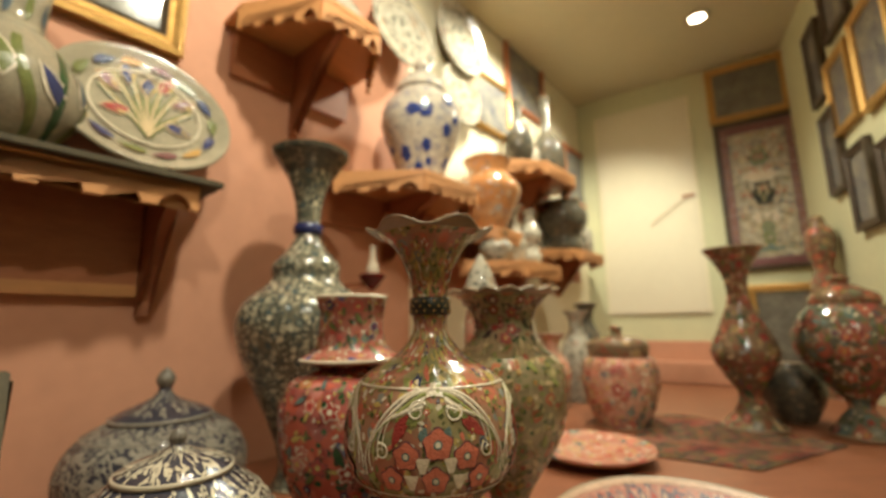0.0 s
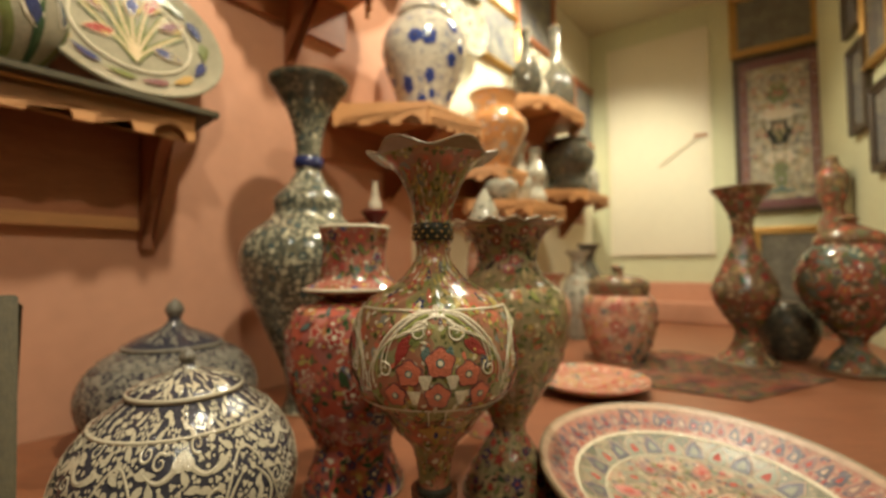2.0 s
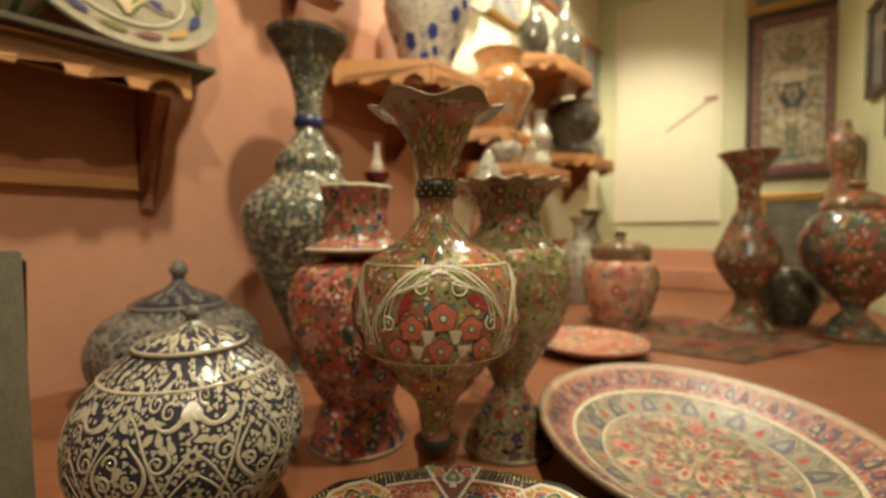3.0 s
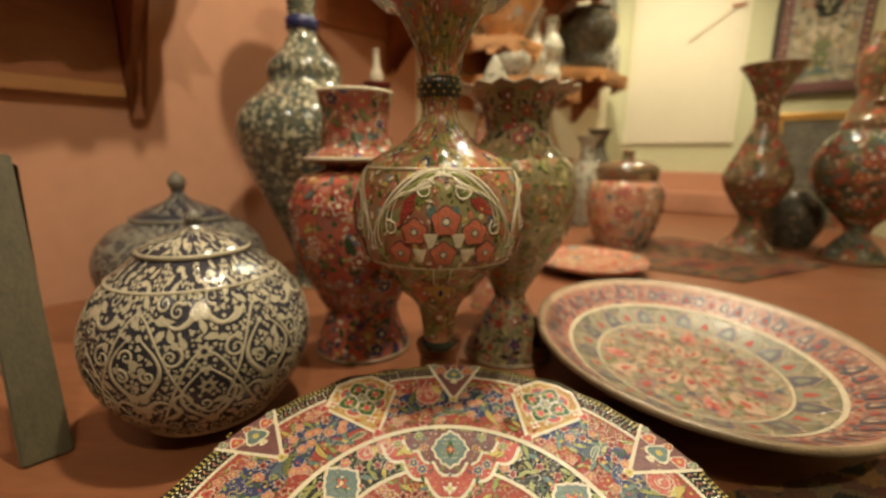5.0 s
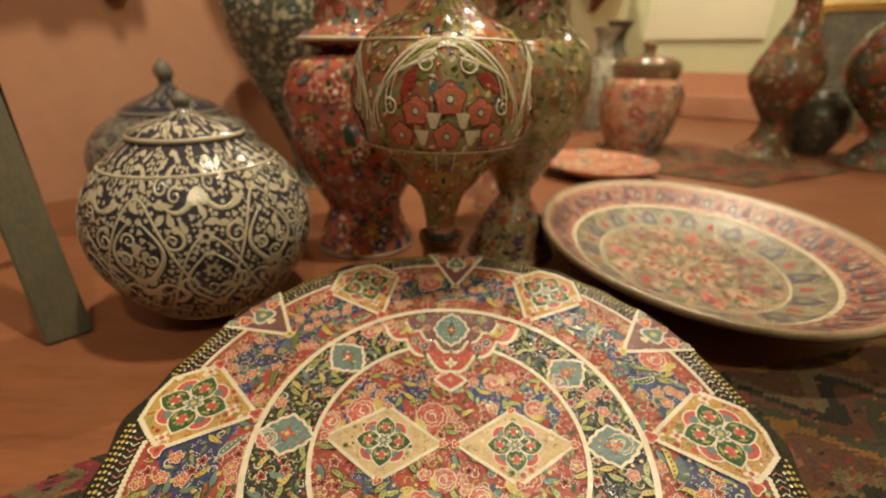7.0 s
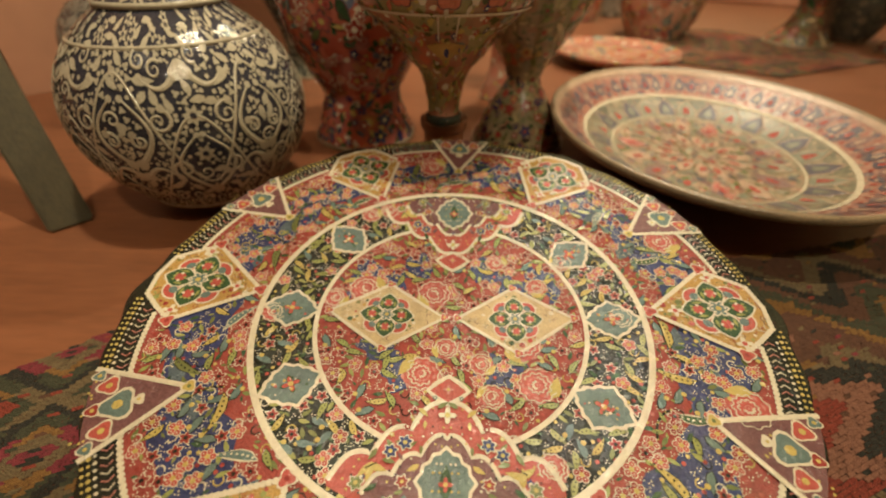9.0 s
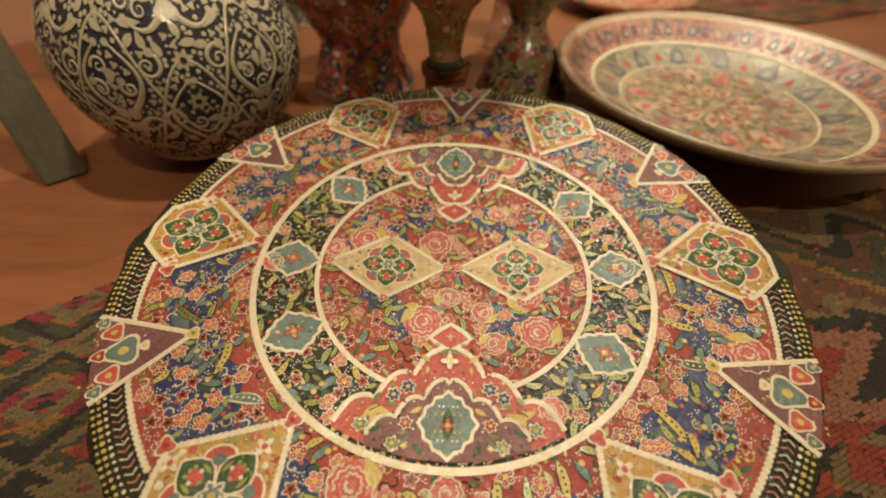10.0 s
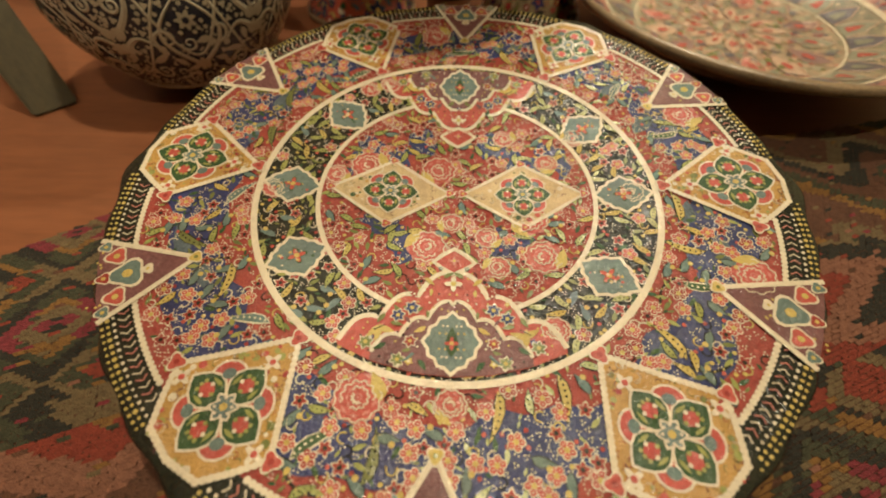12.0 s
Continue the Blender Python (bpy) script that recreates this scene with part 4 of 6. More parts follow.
for size, tries in ((0.0115, 46), (0.0076, 34), (0.0041, 2600), (0.0028, 14000), (0.0016, 36000)):
    for _ in range(tries):
        r = math.sqrt(rng.uniform(0, 0.170 ** 2))
        a = rng.uniform(0, 2 * math.pi)
        x, y = r * math.cos(a), r * math.sin(a)
        if abs(r - 0.115) < size * 0.8 or abs(r - 0.081) < size * 0.8 or r > 0.1712 - size or not clear_of(x, y):
            continue
        if size > 0.012 and not 0.13 < r < 0.165:
            continue
        if size > 0.007 and 0.09 < r < 0.107 and rng.random() < 0.3:
            continue
        if not free(x, y, size):
            continue
        turn, lift = rng.uniform(0, 6.28), 0.0013
        if size > 0.007:
            n = 15
            for i, (s, col) in enumerate(((1.0, "pink"), (0.93, "coral"), (0.74, "pink"), (0.67, "coral"), (0.47, "pink"), (0.40, "coral"), (0.18, "pink"))):
                b.bloom(x, y, size * s, col, col, lift + i * 0.00012, 9, turn + i, 0.07, 36)
            for s, span in ((0.86, 4.6), (0.62, 3.6), (0.40, 4.4), (0.2, 3.0)):
                aa = [turn + s * 9 + span * k / 30 for k in range(31)]
                b.line([(x + size * (s + 0.06 * math.sin(11 * t)) * math.cos(t), y + size * (s + 0.06 * math.sin(11 * t)) * math.sin(t)) for t in aa], 0.0007, "white", lift + 0.0010)
            b.leaf(x + size * 0.9 * math.cos(turn), y + size * 0.9 * math.sin(turn), size * 1.2, size * 0.6, turn + 1.2, "yellow", lift + 0.0006, 0.2)
        elif size > 0.004:
            kind = rng.random() * (0.8 if r > 0.117 else 1.0) + (0.0 if r > 0.117 else 0.12)
            if kind < 0.32:
                for k in range(5):
                    px, py = x + size * 0.58 * math.cos(turn + 1.2566 * k), y + size * 0.58 * math.sin(turn + 1.2566 * k)
                    b.disc(px, py, size * 0.44, "white", lift, 8)
                    b.disc(px, py, size * 0.33, "coral" if kind < 0.27 else "red", lift + 0.0002, 8)
                    b.disc(px, py, size * 0.09, "white", lift + 0.0005, 5)
                b.disc(x, y, size * 0.30, "yellow", lift + 0.0004, 8)
            elif kind < 0.56:
                b.bloom(x, y, size * 0.8, "red", "black", lift, 5, turn, 0.25, 20, "white")
            elif kind < 0.70:
                b.leaf(x, y, size * 2.7, size * 1.25, turn, "black", lift - 0.0001, 0.3)
                b.leaf(x, y, size * 2.4, size * 0.95, turn, "teal", lift + 0.0001, 0.3)
                b.disc(x + size * 0.7 * math.cos(turn), y + size * 0.7 * math.sin(turn), size * 0.34, "yellow", lift + 0.0004, 7)
            else:
                bow = rng.choice((-0.35, 0.35))
                b.leaf(x, y, size * 2.8, size * 1.15, turn, "black", lift - 0.0001, bow)
                b.leaf(x, y, size * 2.5, size * 0.85, turn, rng.choice(["yellow", "lime", "lime"]), lift + 0.0001, bow)
                for q in (-0.7, -0.2, 0.3, 0.8):
                    t = q / 2.5 + 0.5
                    px, py = q * size, bow * 2.5 * size * t * t
                    b.disc(x + px * math.cos(turn) - py * math.sin(turn), y + px * math.sin(turn) + py * math.cos(turn), 0.00045, "black", lift + 0.0004, 5)
        elif size > 0.003:
            kind = rng.random() + (0.0 if r > 0.117 else 0.10)
            if kind < 0.30:
                b.bloom(x, y, size * 0.8, rng.choice(["coral", "red", "pink", "red"]), rng.choice(["yellow", "white"]), lift, 5, turn, 0.25, 20, "white")
            elif kind < 0.92:
                col = rng.choice(["lime", "green", "lime", "olive", "yellow", "teal"])
                b.leaf(x, y, size * 2.7, size * 1.05, turn, "lime" if col == "green" else "black", lift - 0.0001, 0.2)
                b.leaf(x, y, size * 2.3, size * 0.72, turn, col, lift + 0.0001, 0.2)
                for q in (-0.5, 0, 0.5):
                    b.disc(x + q * size * math.cos(turn), y + q * size * math.sin(turn) + 0.1 * size, 0.00035, "yellow" if col == "green" else "black", lift + 0.0004, 5)
            else:
                b.disc(x, y, size * 0.6, "yellow", lift, 8)
                b.disc(x, y, size * 0.25, "coral", lift + 0.0003, 6)
        else:
            kind = rng.random()
            if kind < 0.42:
                for k in range(3):
                    b.disc(x + 0.0009 * math.cos(turn + 2.094 * k), y + 0.0009 * math.sin(turn + 2.094 * k), 0.00042, "white", lift, 5)
            elif kind < 0.70:
                b.leaf(x, y, size * 2.3, size * 0.85, turn, rng.choice(["olive", "lime", "green"]), lift)
            elif kind < 0.86:
                b.disc(x, y, 0.0011, rng.choice(["yellow", "coral", "red"]), lift, 6)
            else:
                b.line([(x + 0.004 * t * math.cos(turn + t), y + 0.004 * t * math.sin(turn + t)) for t in (-1, -0.6, -0.2, 0.2, 0.6, 1)], 0.0007, rng.choice(["white", "yellow", "black"]), lift)
b.make("flower_painting", big, "dense raised enamel flowers, leaves and dots", "stuff")


def quatre(b, x, y, s, ang, lift, leafc="green", between="coral"):
    """A four-petalled blossom with rounded lobes between the petals."""
    for k in range(4):
        aa = ang + 45 + 90 * k
        for sc, col, up in ((1.18, "white", 0), (1.0, between, 0.0002), (0.45, "teal", 0.0004)):
            cx, cy = polar([(s * 0.78, 0)], aa, x, y)[0]
            b.fill(polar([(s * 0.30 * sc * math.cos(t), s * 0.36 * sc * math.sin(t)) for t in (2 * math.pi * i / 14 for i in range(14))], aa, cx, cy), col, lift + up)
    for k in range(4):
        aa = ang + 90 * k
        for sc, col, up in ((1.14, "white", 0.0003), (1.0, leafc, 0.0005), (0.44, "coral", 0.0008)):
            pts = [(s * (0.12 + 1.0 * t), s * 0.40 * math.sin(math.pi * min(1, t * 1.02)) ** 0.75 * w) for w in (1, -1) for t in ((0, 0.15, 0.35, 0.55, 0.75, 0.9, 1) if w == 1 else (0.9, 0.75, 0.55, 0.35, 0.15))]
            mid = s * 0.62
            b.fill(polar([(mid + (p - mid) * sc, q * sc) for p, q in pts], aa, x, y), col, lift + up, polar([(mid, 0)], aa, x, y)[0])
        for q, w in ((0.62, 0.16), (0.62, -0.16), (0.82, 0.0), (0.80, 0.13), (0.80, -0.13), (0.45, 0.0)):
            hx, hy = polar([(s * q, s * w)], aa, x, y)[0]
            b.disc(hx, hy, s * 0.055, "white" if q == 0.62 else "lime", lift + 0.0010, 6)
        for w in (0.27, -0.27):
            hx, hy = polar([(s * 0.58, s * w)], aa, x, y)[0]
            b.leaf(hx, hy, s * 0.34, s * 0.10, radians(aa), "lime", lift + 0.0009)
    b.bloom(x, y, s * 0.30, "teal", "yellow", lift + 0.0011, 6, 0, 0.18, 24, "white")
    for k in range(8):
        hx, hy = polar([(s * 0.2, 0)], 45 * k, x, y)[0]
        b.disc(hx, hy, s * 0.04, "white", lift + 0.0014, 6)


for a in KITES:
    b = Brush(plate_at, True)
    out = [(0.119, 0), (0.140, 0.0155), (0.1605, 0.0310), (0.172, 0.0235), (0.1825, 0.0155), (0.1850, 0), (0.1825, -0.0155), (0.172, -0.0235), (0.1605, -0.0310), (0.140, -0.0155)]
    b.fill(polar(out, a), "ochre", 0.0022, polar([(0.162, 0)], a)[0])
    b.line(polar(out, a), 0.0024, "white", 0.0027, True)
    for i in range(len(out)):
        (q0, w0), (q1, w1) = out[i], out[(i + 1) % len(out)]
        n = max(2, round(math.hypot(q1 - q0, w1 - w0) / 0.0026))
        for k in range(n):
            hx, hy = polar([(q0 + (q1 - q0) * k / n, w0 + (w1 - w0) * k / n)], a)[0]
            b.disc(hx, hy, 0.0016, "white", 0.0028, 7)
    cx, cy = polar([(0.1595, 0)], a)[0]
    quatre(b, cx, cy, 0.0184, a, 0.0027)
    for q, w in ((0.1605, 0.0320), (0.1605, -0.0320), (0.1195, 0)):
        hx, hy = polar([(q, w)], a)[0]
        b.bloom(hx, hy, 0.0042, "coral", "red", 0.0034, 3, radians(a), 0.2, 18, "white")
    for q, w in ((0.163, 0.0245), (0.163, -0.0245), (0.1345, 0.0)):
        hx, hy = polar([(q, w)], a)[0]
        b.bloom(hx, hy, 0.0046, "white", "coral", 0.0029, 4, radians(a), 0.3, 24)
    for _ in range(260):
        q, w = rng.uniform(0.124, 0.186), rng.uniform(-0.029, 0.029)
        if math.hypot(q - 0.161, w) > 0.0195 and abs(w) < ((q - 0.121) * 0.70 if q < 0.16 else 0.029 - (q - 0.16) * 0.62):
            hx, hy = polar([(q, w)], a)[0]
            t0, sz = rng.uniform(0, 6.28), rng.uniform(0.0010, 0.0019)
            b.line([(hx + sz * math.cos(t0 + t), hy + sz * math.sin(t0 + t)) for t in (0, 0.8, 1.6, 2.4, 3.2)], 0.0004, rng.choice(("purple", "olive", "red", "white")), 0.0026)
    for _ in range(170):
        q, w = rng.uniform(0.126, 0.186), rng.uniform(-0.028, 0.028)
        if math.hypot(q - 0.161, w) > 0.0215 and abs(w) < ((q - 0.121) * 0.68 if q < 0.16 else 0.029 - (q - 0.16) * 0.62):
            hx, hy = polar([(q, w)], a)[0]
            b.disc(hx, hy, rng.choice([0.0006, 0.0010, 0.0015, 0.0020]), rng.choice(["red", "olive", "white", "coral", "lime"]), 0.0026, 6)
    b.make("kite_medallion", big, "ochre kite-shaped medallion with a green quatrefoil")
for a in TRIS:
    b = Brush(plate_at, True)
    out = [(0.1435, 0), (0.166, 0.0128), (0.1872, 0.0245), (0.1885, 0.009), (0.1885, -0.009), (0.1872, -0.0245), (0.166, -0.0128)]
    b.fill(polar(out, a), "purple", 0.0022)
    b.line(polar(out[:3], a), 0.0026, "white", 0.0027)
    b.line(polar([out[0], out[6], out[5]], a), 0.0026, "white", 0.0027)
    for (q, w), col, s in (((0.175, 0), "teal", 0.0080), ((0.180, 0.0122), "coral", 0.0050), ((0.180, -0.0122), "coral", 0.0050), ((0.1855, 0.0), "red", 0.0033), ((0.185, 0.0195), "teal", 0.0032), ((0.185, -0.0195), "teal", 0.0032), ((0.166, 0), "white", 0.0028)):
        hx, hy = polar([(q, w)], a)[0]
        b.bloom(hx, hy, s, col, "yellow", 0.0028, 3, radians(a), 0.16, 18, "white")
    hx, hy = polar([(0.1438, 0)], a)[0]
    b.bloom(hx, hy, 0.0034, "yellow", "olive", 0.0032, 3, radians(a), 0.15, 16, "white")
    for _ in range(16):
        q = rng.uniform(0.165, 0.192)
        hx, hy = polar([(q, rng.uniform(-1, 1) * (q - 0.15) * 0.5)], a)[0]
        b.disc(hx, hy, 0.0007, "yellow", 0.0026, 6)
    b.make("triangle_medallion", big, "mauve triangular medallion with teal and coral buds")

# cartouches in the green ring
for a in (0, 34, 140, 180, 211, 325):
    b = Brush(plate_at)
    cx, cy = polar([(0.097, 0)], a)[0]
    turn = a
    def lobed(s, n=40):
        out = []
        for k in range(n):
            t = 2 * math.pi * k / n
            q = 1 / (abs(math.cos(t)) ** 1.25 + abs(math.sin(t)) ** 1.25) ** (1 / 1.25) * (1 + 0.05 * math.cos(12 * t))
            out.append((s * 0.0150 * q * math.cos(t), s * 0.0125 * q * math.sin(t)))
        return out
    b.fill(polar(lobed(1.12), turn, cx, cy), "white", 0.0017)
    b.fill(polar(lobed(0.96), turn, cx, cy), "teal", 0.0020)
    b.bloom(cx, cy, 0.0048, "coral", "yellow", 0.0024, 4, radians(turn), 0.35, 24, "green")
    for k in range(14):
        hx, hy = polar([(rng.uniform(-0.009, 0.009), rng.uniform(-0.004, 0.004))], turn, cx, cy)[0]
        b.disc(hx, hy, rng.choice((0.0005, 0.0009)), rng.choice(("yellow", "white", "coral", "green")), 0.0028, 6)
    b.make("cartouche", big, "grey-teal lobed cartouche with a coral bud")

# lobed medallions above and below the centre
for sgn, tip, base_w in ((-1, 0.039, 0.053), (1, 0.040, 0.052)):
    b = Brush(plate_at, True)

    def crown(s, w, top):
        pts = []
        for k in range(25):
            t = k / 24
            x = w * (1 - t)
            pts.append((x * (1 + 0.03 * math.sin(t * math.pi * 3) ** 2), 0.096 - (0.096 - top - 0.017) * t ** 1.05 - 0.0062 * abs(math.sin(t * math.pi * 3)) ** 0.8))
        pts += [(0.0065, top + 0.013), (0.011, top + 0.009), (0.006, top + 0.004), (0, top)]
        side = [(-x, y) for x, y in pts[-2::-1]]
        foot = [(-w * q, math.sqrt(max(0.1125 ** 2 - (w * q) ** 2, 0)) - 0.0008) for q in (1, 0.66, 0.33, 0, -0.33, -0.66, -1)]
        return [(x, y * sgn) for x, y in pts + side + foot]
    oc = crown(1, base_w, tip)
    b.fill(oc, "coral", 0.0019, (0, 0.092 * sgn))
    b.line(oc[:len(oc) - 7], 0.0026, "white", 0.0024)
    ic = [(x * 0.70, (0.113 - (0.113 - abs(y)) * 0.70) * sgn) for x, y in oc[:24]] + [(0, (0.113 - (0.113 - tip - 0.020) * 0.72) * sgn)]
    ic = ic + [(-x, y) for x, y in ic[-2::-1]]
    foot = [(0.70 * base_w * q, (math.sqrt(0.1125 ** 2 - (0.7 * base_w * q) ** 2) - 0.001) * sgn) for q in (-1, -0.5, 0, 0.5, 1)]
    b.fill(ic + foot, "purple", 0.0027, (0, 0.096 * sgn))
    b.line(ic, 0.0022, "white", 0.0031)
    cy = 0.0945 * sgn
    for s, col, up in ((1.12, "white", 0.0033), (0.98, "teal", 0.0036)):
        b.fill([(s * 0.0125 * q * math.cos(t), cy + s * 0.0145 * q * math.sin(t)) for t, q in ((2 * math.pi * k / 48, (1 - 0.13 * abs(math.sin(4 * math.pi * k / 48)) + 0.05 * math.cos(2 * math.pi * k / 4))) for k in range(48))], col, up)
    b.leaf(0, cy, 0.016, 0.006, math.pi / 2, "green", 0.0039)
    b.bloom(0, cy - 0.001, 0.0035, "coral", "yellow", 0.0042, 4, 0, 0.3, 20)
    for m in (-1, 1):
        for x, y, r, col in ((0.020, 0.077, 0.0036, "blue"), (0.0265, 0.0815, 0.0034, "blue"), (0.040, 0.0965, 0.0034, "olive"), (0.0245, 0.1045, 0.0032, "olive"), (0.0195, 0.095, 0.0030, "red")):
            b.bloom(m * x, y * sgn, r, col, "yellow", 0.0038, 6, 0.3, 0.2, 24, "white")
        for t, w in ((0.4, 0.1), (1.6, -0.1), (2.6, 0.2)):
            b.leaf(m * 0.0345 + 0.003 * math.cos(t), (0.0885 + 0.003 * math.sin(t)) * sgn, 0.0095, 0.0036, t * m, "yellow", 0.0038, w)
        for q in range(5):
            b.disc(m * (0.0325 + 0.001 * q), (0.0875 + 0.0006 * q) * sgn, 0.0005, "black", 0.0044, 6)
        b.line([(m * (0.0175 + 0.010 * t), (0.101 + 0.004 * math.sin(3 * t)) * sgn) for t in (0, 0.2, 0.4, 0.6, 0.8, 1)], 0.0016, "teal", 0.0038, False, True)
    b.bloom(0, (tip + 0.023) * sgn, 0.0048, "white", "yellow", 0.0038, 4, 0, 0.3, 24)
    b.bloom(0, (tip + 0.0085) * sgn, 0.0030, "pink", "yellow", 0.0038, 4, 0, 0.3, 24)
    for dy in (-0.008, -0.004, 0.004, 0.008):
        for dx in (-0.006, -0.003, 0.003, 0.006):
            b.disc(dx * (1.2 - abs(dy) * 60), cy + dy, 0.0006, ("yellow", "white")[int(abs(dy) * 1000) // 8], 0.0044, 6)
    spots = []
    for _ in range(2600):
        x, y = rng.uniform(-0.5 * base_w, base_w) * 0.95, rng.uniform(tip + 0.012, 0.109)
        gap = rng.choice((0.0016, 0.0021, 0.0030))
        if x > 0 and math.hypot(x, y - 0.0945) > 0.0155 and abs(x) < base_w * min(1.0, (y - tip - 0.004) / 0.052) * 0.92 and math.hypot(x, y) < 0.1100 and all(math.hypot(x - q, y - w) > gap + r for q, w, r in spots):
            spots.append((x, y, gap))
            k, t, col = rng.random(), rng.uniform(0, 6), rng.choice(["olive", "green", "olive", "yellow", "purple"])
            flower = rng.choice(["teal", "yellow", "red", "pink", "blue", "white"])
            for m in (-1, 1):
                if gap < 0.002:
                    b.disc(m * x, y * sgn, 0.0006, ("white", "yellow", "black")[int(k * 3)], 0.0036, 6)
                elif k < 0.4:
                    b.bloom(m * x, y * sgn, gap * 0.75, flower, "white", 0.0034, 5, t, 0.25, 15)
                else:
                    b.leaf(m * x, y * sgn, gap * 2.2, gap * 0.9, t if m > 0 else math.pi - t, col, 0.0034, 0.2 * m)
    b.make("lobed_medallion", big, "coral lobed medallion with a teal heart")

# the two diamonds
for sgn in (-1, 1):
    b = Brush(plate_at, True)
    cx, cy = 0.0395 * sgn, 0.001
    d = [(cx - 0.0355, cy), (cx, cy + 0.0245), (cx + 0.0355, cy), (cx, cy - 0.0245)]
    out = [(d[i][0] + (d[(i + 1) % 4][0] - d[i][0]) * t, d[i][1] + (d[(i + 1) % 4][1] - d[i][1]) * t) for i in range(4) for t in (0, 0.34, 0.67)]
    b.fill(out, "gilt", 0.0020)
    b.line(out, 0.0022, "white", 0.0026, True)
    quatre(b, cx, cy, 0.0145, 0, 0.0026)
    for q in d:
        b.bloom(q[0], q[1], 0.0028, "coral", "yellow", 0.0033, 3, 0, 0.2, 15, "white")
    for _ in range(120):
        x, y = rng.uniform(-1, 1), rng.uniform(-1, 1)
        if abs(x) + abs(y) < 0.9 and math.hypot(x * 0.0355, y * 0.0245) > 0.0165:
            t0 = rng.uniform(0, 6.28)
            b.line([(cx + x * 0.0355 + 0.0013 * math.cos(t0 + t), cy + y * 0.0245 + 0.0013 * math.sin(t0 + t)) for t in (0, 0.8, 1.6, 2.4, 3.2)], 0.0004, rng.choice(("purple", "olive", "white")), 0.0025)
    for _ in range(110):
        x, y = rng.uniform(-1, 1), rng.uniform(-1, 1)
        if abs(x) + abs(y) < 0.86 and math.hypot(x * 0.0355, y * 0.0245) > 0.016:
            b.disc(cx + x * 0.0355, cy + y * 0.0245, rng.choice([0.0008, 0.0012, 0.0017]), rng.choice(["coral", "olive", "white", "green", "ochre"]), 0.0026, 7)
    b.make("diamond_medallion", big, "ochre diamond with a four-petalled blossom")

# dotted rim
b = Brush(plate_at)
for rr, col, n, s in ((0.1872, "yellow", 330, 0.00085), (0.1848, "yellow", 330, 0.0010), (0.1823, "white", 320, 0.0008)):
    for k in range(n):
        a = 2 * math.pi * k / n
        x, y = rr * math.cos(a), rr * math.sin(a)
        if clear_of(x, y):
            b.disc(x, y, s * rng.uniform(0.8, 1.2), col, 0.0012, 6, 1.0)
for k in range(300):
    a = 2 * math.pi * k / 300
    x, y = 0.178 * math.cos(a), 0.178 * math.sin(a)
    if clear_of(x, y):
        b.line(polar([(0.1755, -0.0010), (0.1778, 0.0009), (0.1803, -0.0008)], math.degrees(a)), 0.0007, "pink" if k % 2 else "white", 0.0013)
for k in range(400):
    a = 2 * math.pi * k / 400
    x, y = 0.1728 * math.cos(a), 0.1728 * math.sin(a)
    if clear_of(x, y):
        b.disc(x, y, 0.0016, "white", 0.0017, 7)
b.make("dotted_rim", big, "dark rim with rows of cream and yellow dots", "stuff")

# round wooden stand behind the plate
stand = vessel("round_stand", -0.0125, 0.432, 0, [(0.025, 0), (0.025, 0.012), (0.020, 0.022), (0.019, 0.070), (0.022, 0.080), (0.0225, 0.0876)], M["table"], "round turned brown wooden stand under the vase", "stand", mouth=False)
wedge = thing("plate_rest", pose(0.0, 0.20, 0), "small dark wooden block supporting the plate", "stand")
part("block", box(-0.05, 0.05, -0.03, 0.03, 0.0045, 0.0195, 0.002), M["olive_wood"], wedge)

# ---------------------------------------------------------------- oval dish
dish = thing("oval_dish", pose(0.301, 0.533, 0, 0, 0, 80.2 - 90), "wide oval pink-rimmed dish with a pale green flowered well", "plate")
OV = (0.186, 0.228)


def dish_h(q):
    return 0.012 + 0.050 * max(0.0, (q - 0.45) / 0.55) ** 1.5


def dish_at(u, v, lift):
    """u: angle, v: share of the radius."""
    return (OV[0] * v * math.cos(u), OV[1] * v * math.sin(u), dish_h(v) + lift)


def oval_zone(name, v0, v1, material, lift, label=""):
    vs, fs = [], []
    for i in range(9):
        for k in range(120):
            vs.append(dish_at(2 * math.pi * k / 120, max(0.003, v0 + (v1 - v0) * i / 8), lift))
    for i in range(8):
        for k in range(120):
            j = (k + 1) % 120
            fs.append((i * 120 + k, i * 120 + j, (i + 1) * 120 + j, (i + 1) * 120 + k))
    return part(name, (vs, fs), material, dish, label, smooth=True)


vs, fs = [], []
outer = [(0.42, 0.0), (0.45, 0.0), (0.47, 0.006), (0.7, 0.022), (0.96, 0.050), (1.005, 0.056), (1.01, 0.061), (0.995, 0.064), (0.97, dish_h(0.97))]
for q, z in outer + [(v, dish_h(v) - 0.0003) for v in (0.93, 0.88, 0.83, 0.78, 0.73, 0.68, 0.63, 0.58, 0.54, 0.50, 0.45, 0.2, 0.003)]:
    for k in range(120):
        a = 2 * math.pi * k / 120
        vs.append((OV[0] * q * math.cos(a), OV[1] * q * math.sin(a), z))
for i in range(len(vs) // 120 - 1):
    for k in range(120):
        j = (k + 1) % 120
        fs.append((i * 120 + k, i * 120 + j, (i + 1) * 120 + j, (i + 1) * 120 + k))
part("dish", (vs, fs), M["edge"], dish, "brownish grey glazed dish body", smooth=True)
M["mauve"] = mat("dull_mauve_enamel", (0.22, 0.12, 0.11), 0.36, 0.3, 80, 0.2)
M["sage"] = mat("sage_enamel", (0.21, 0.21, 0.145), 0.36, 0.3, 80, 0.2)
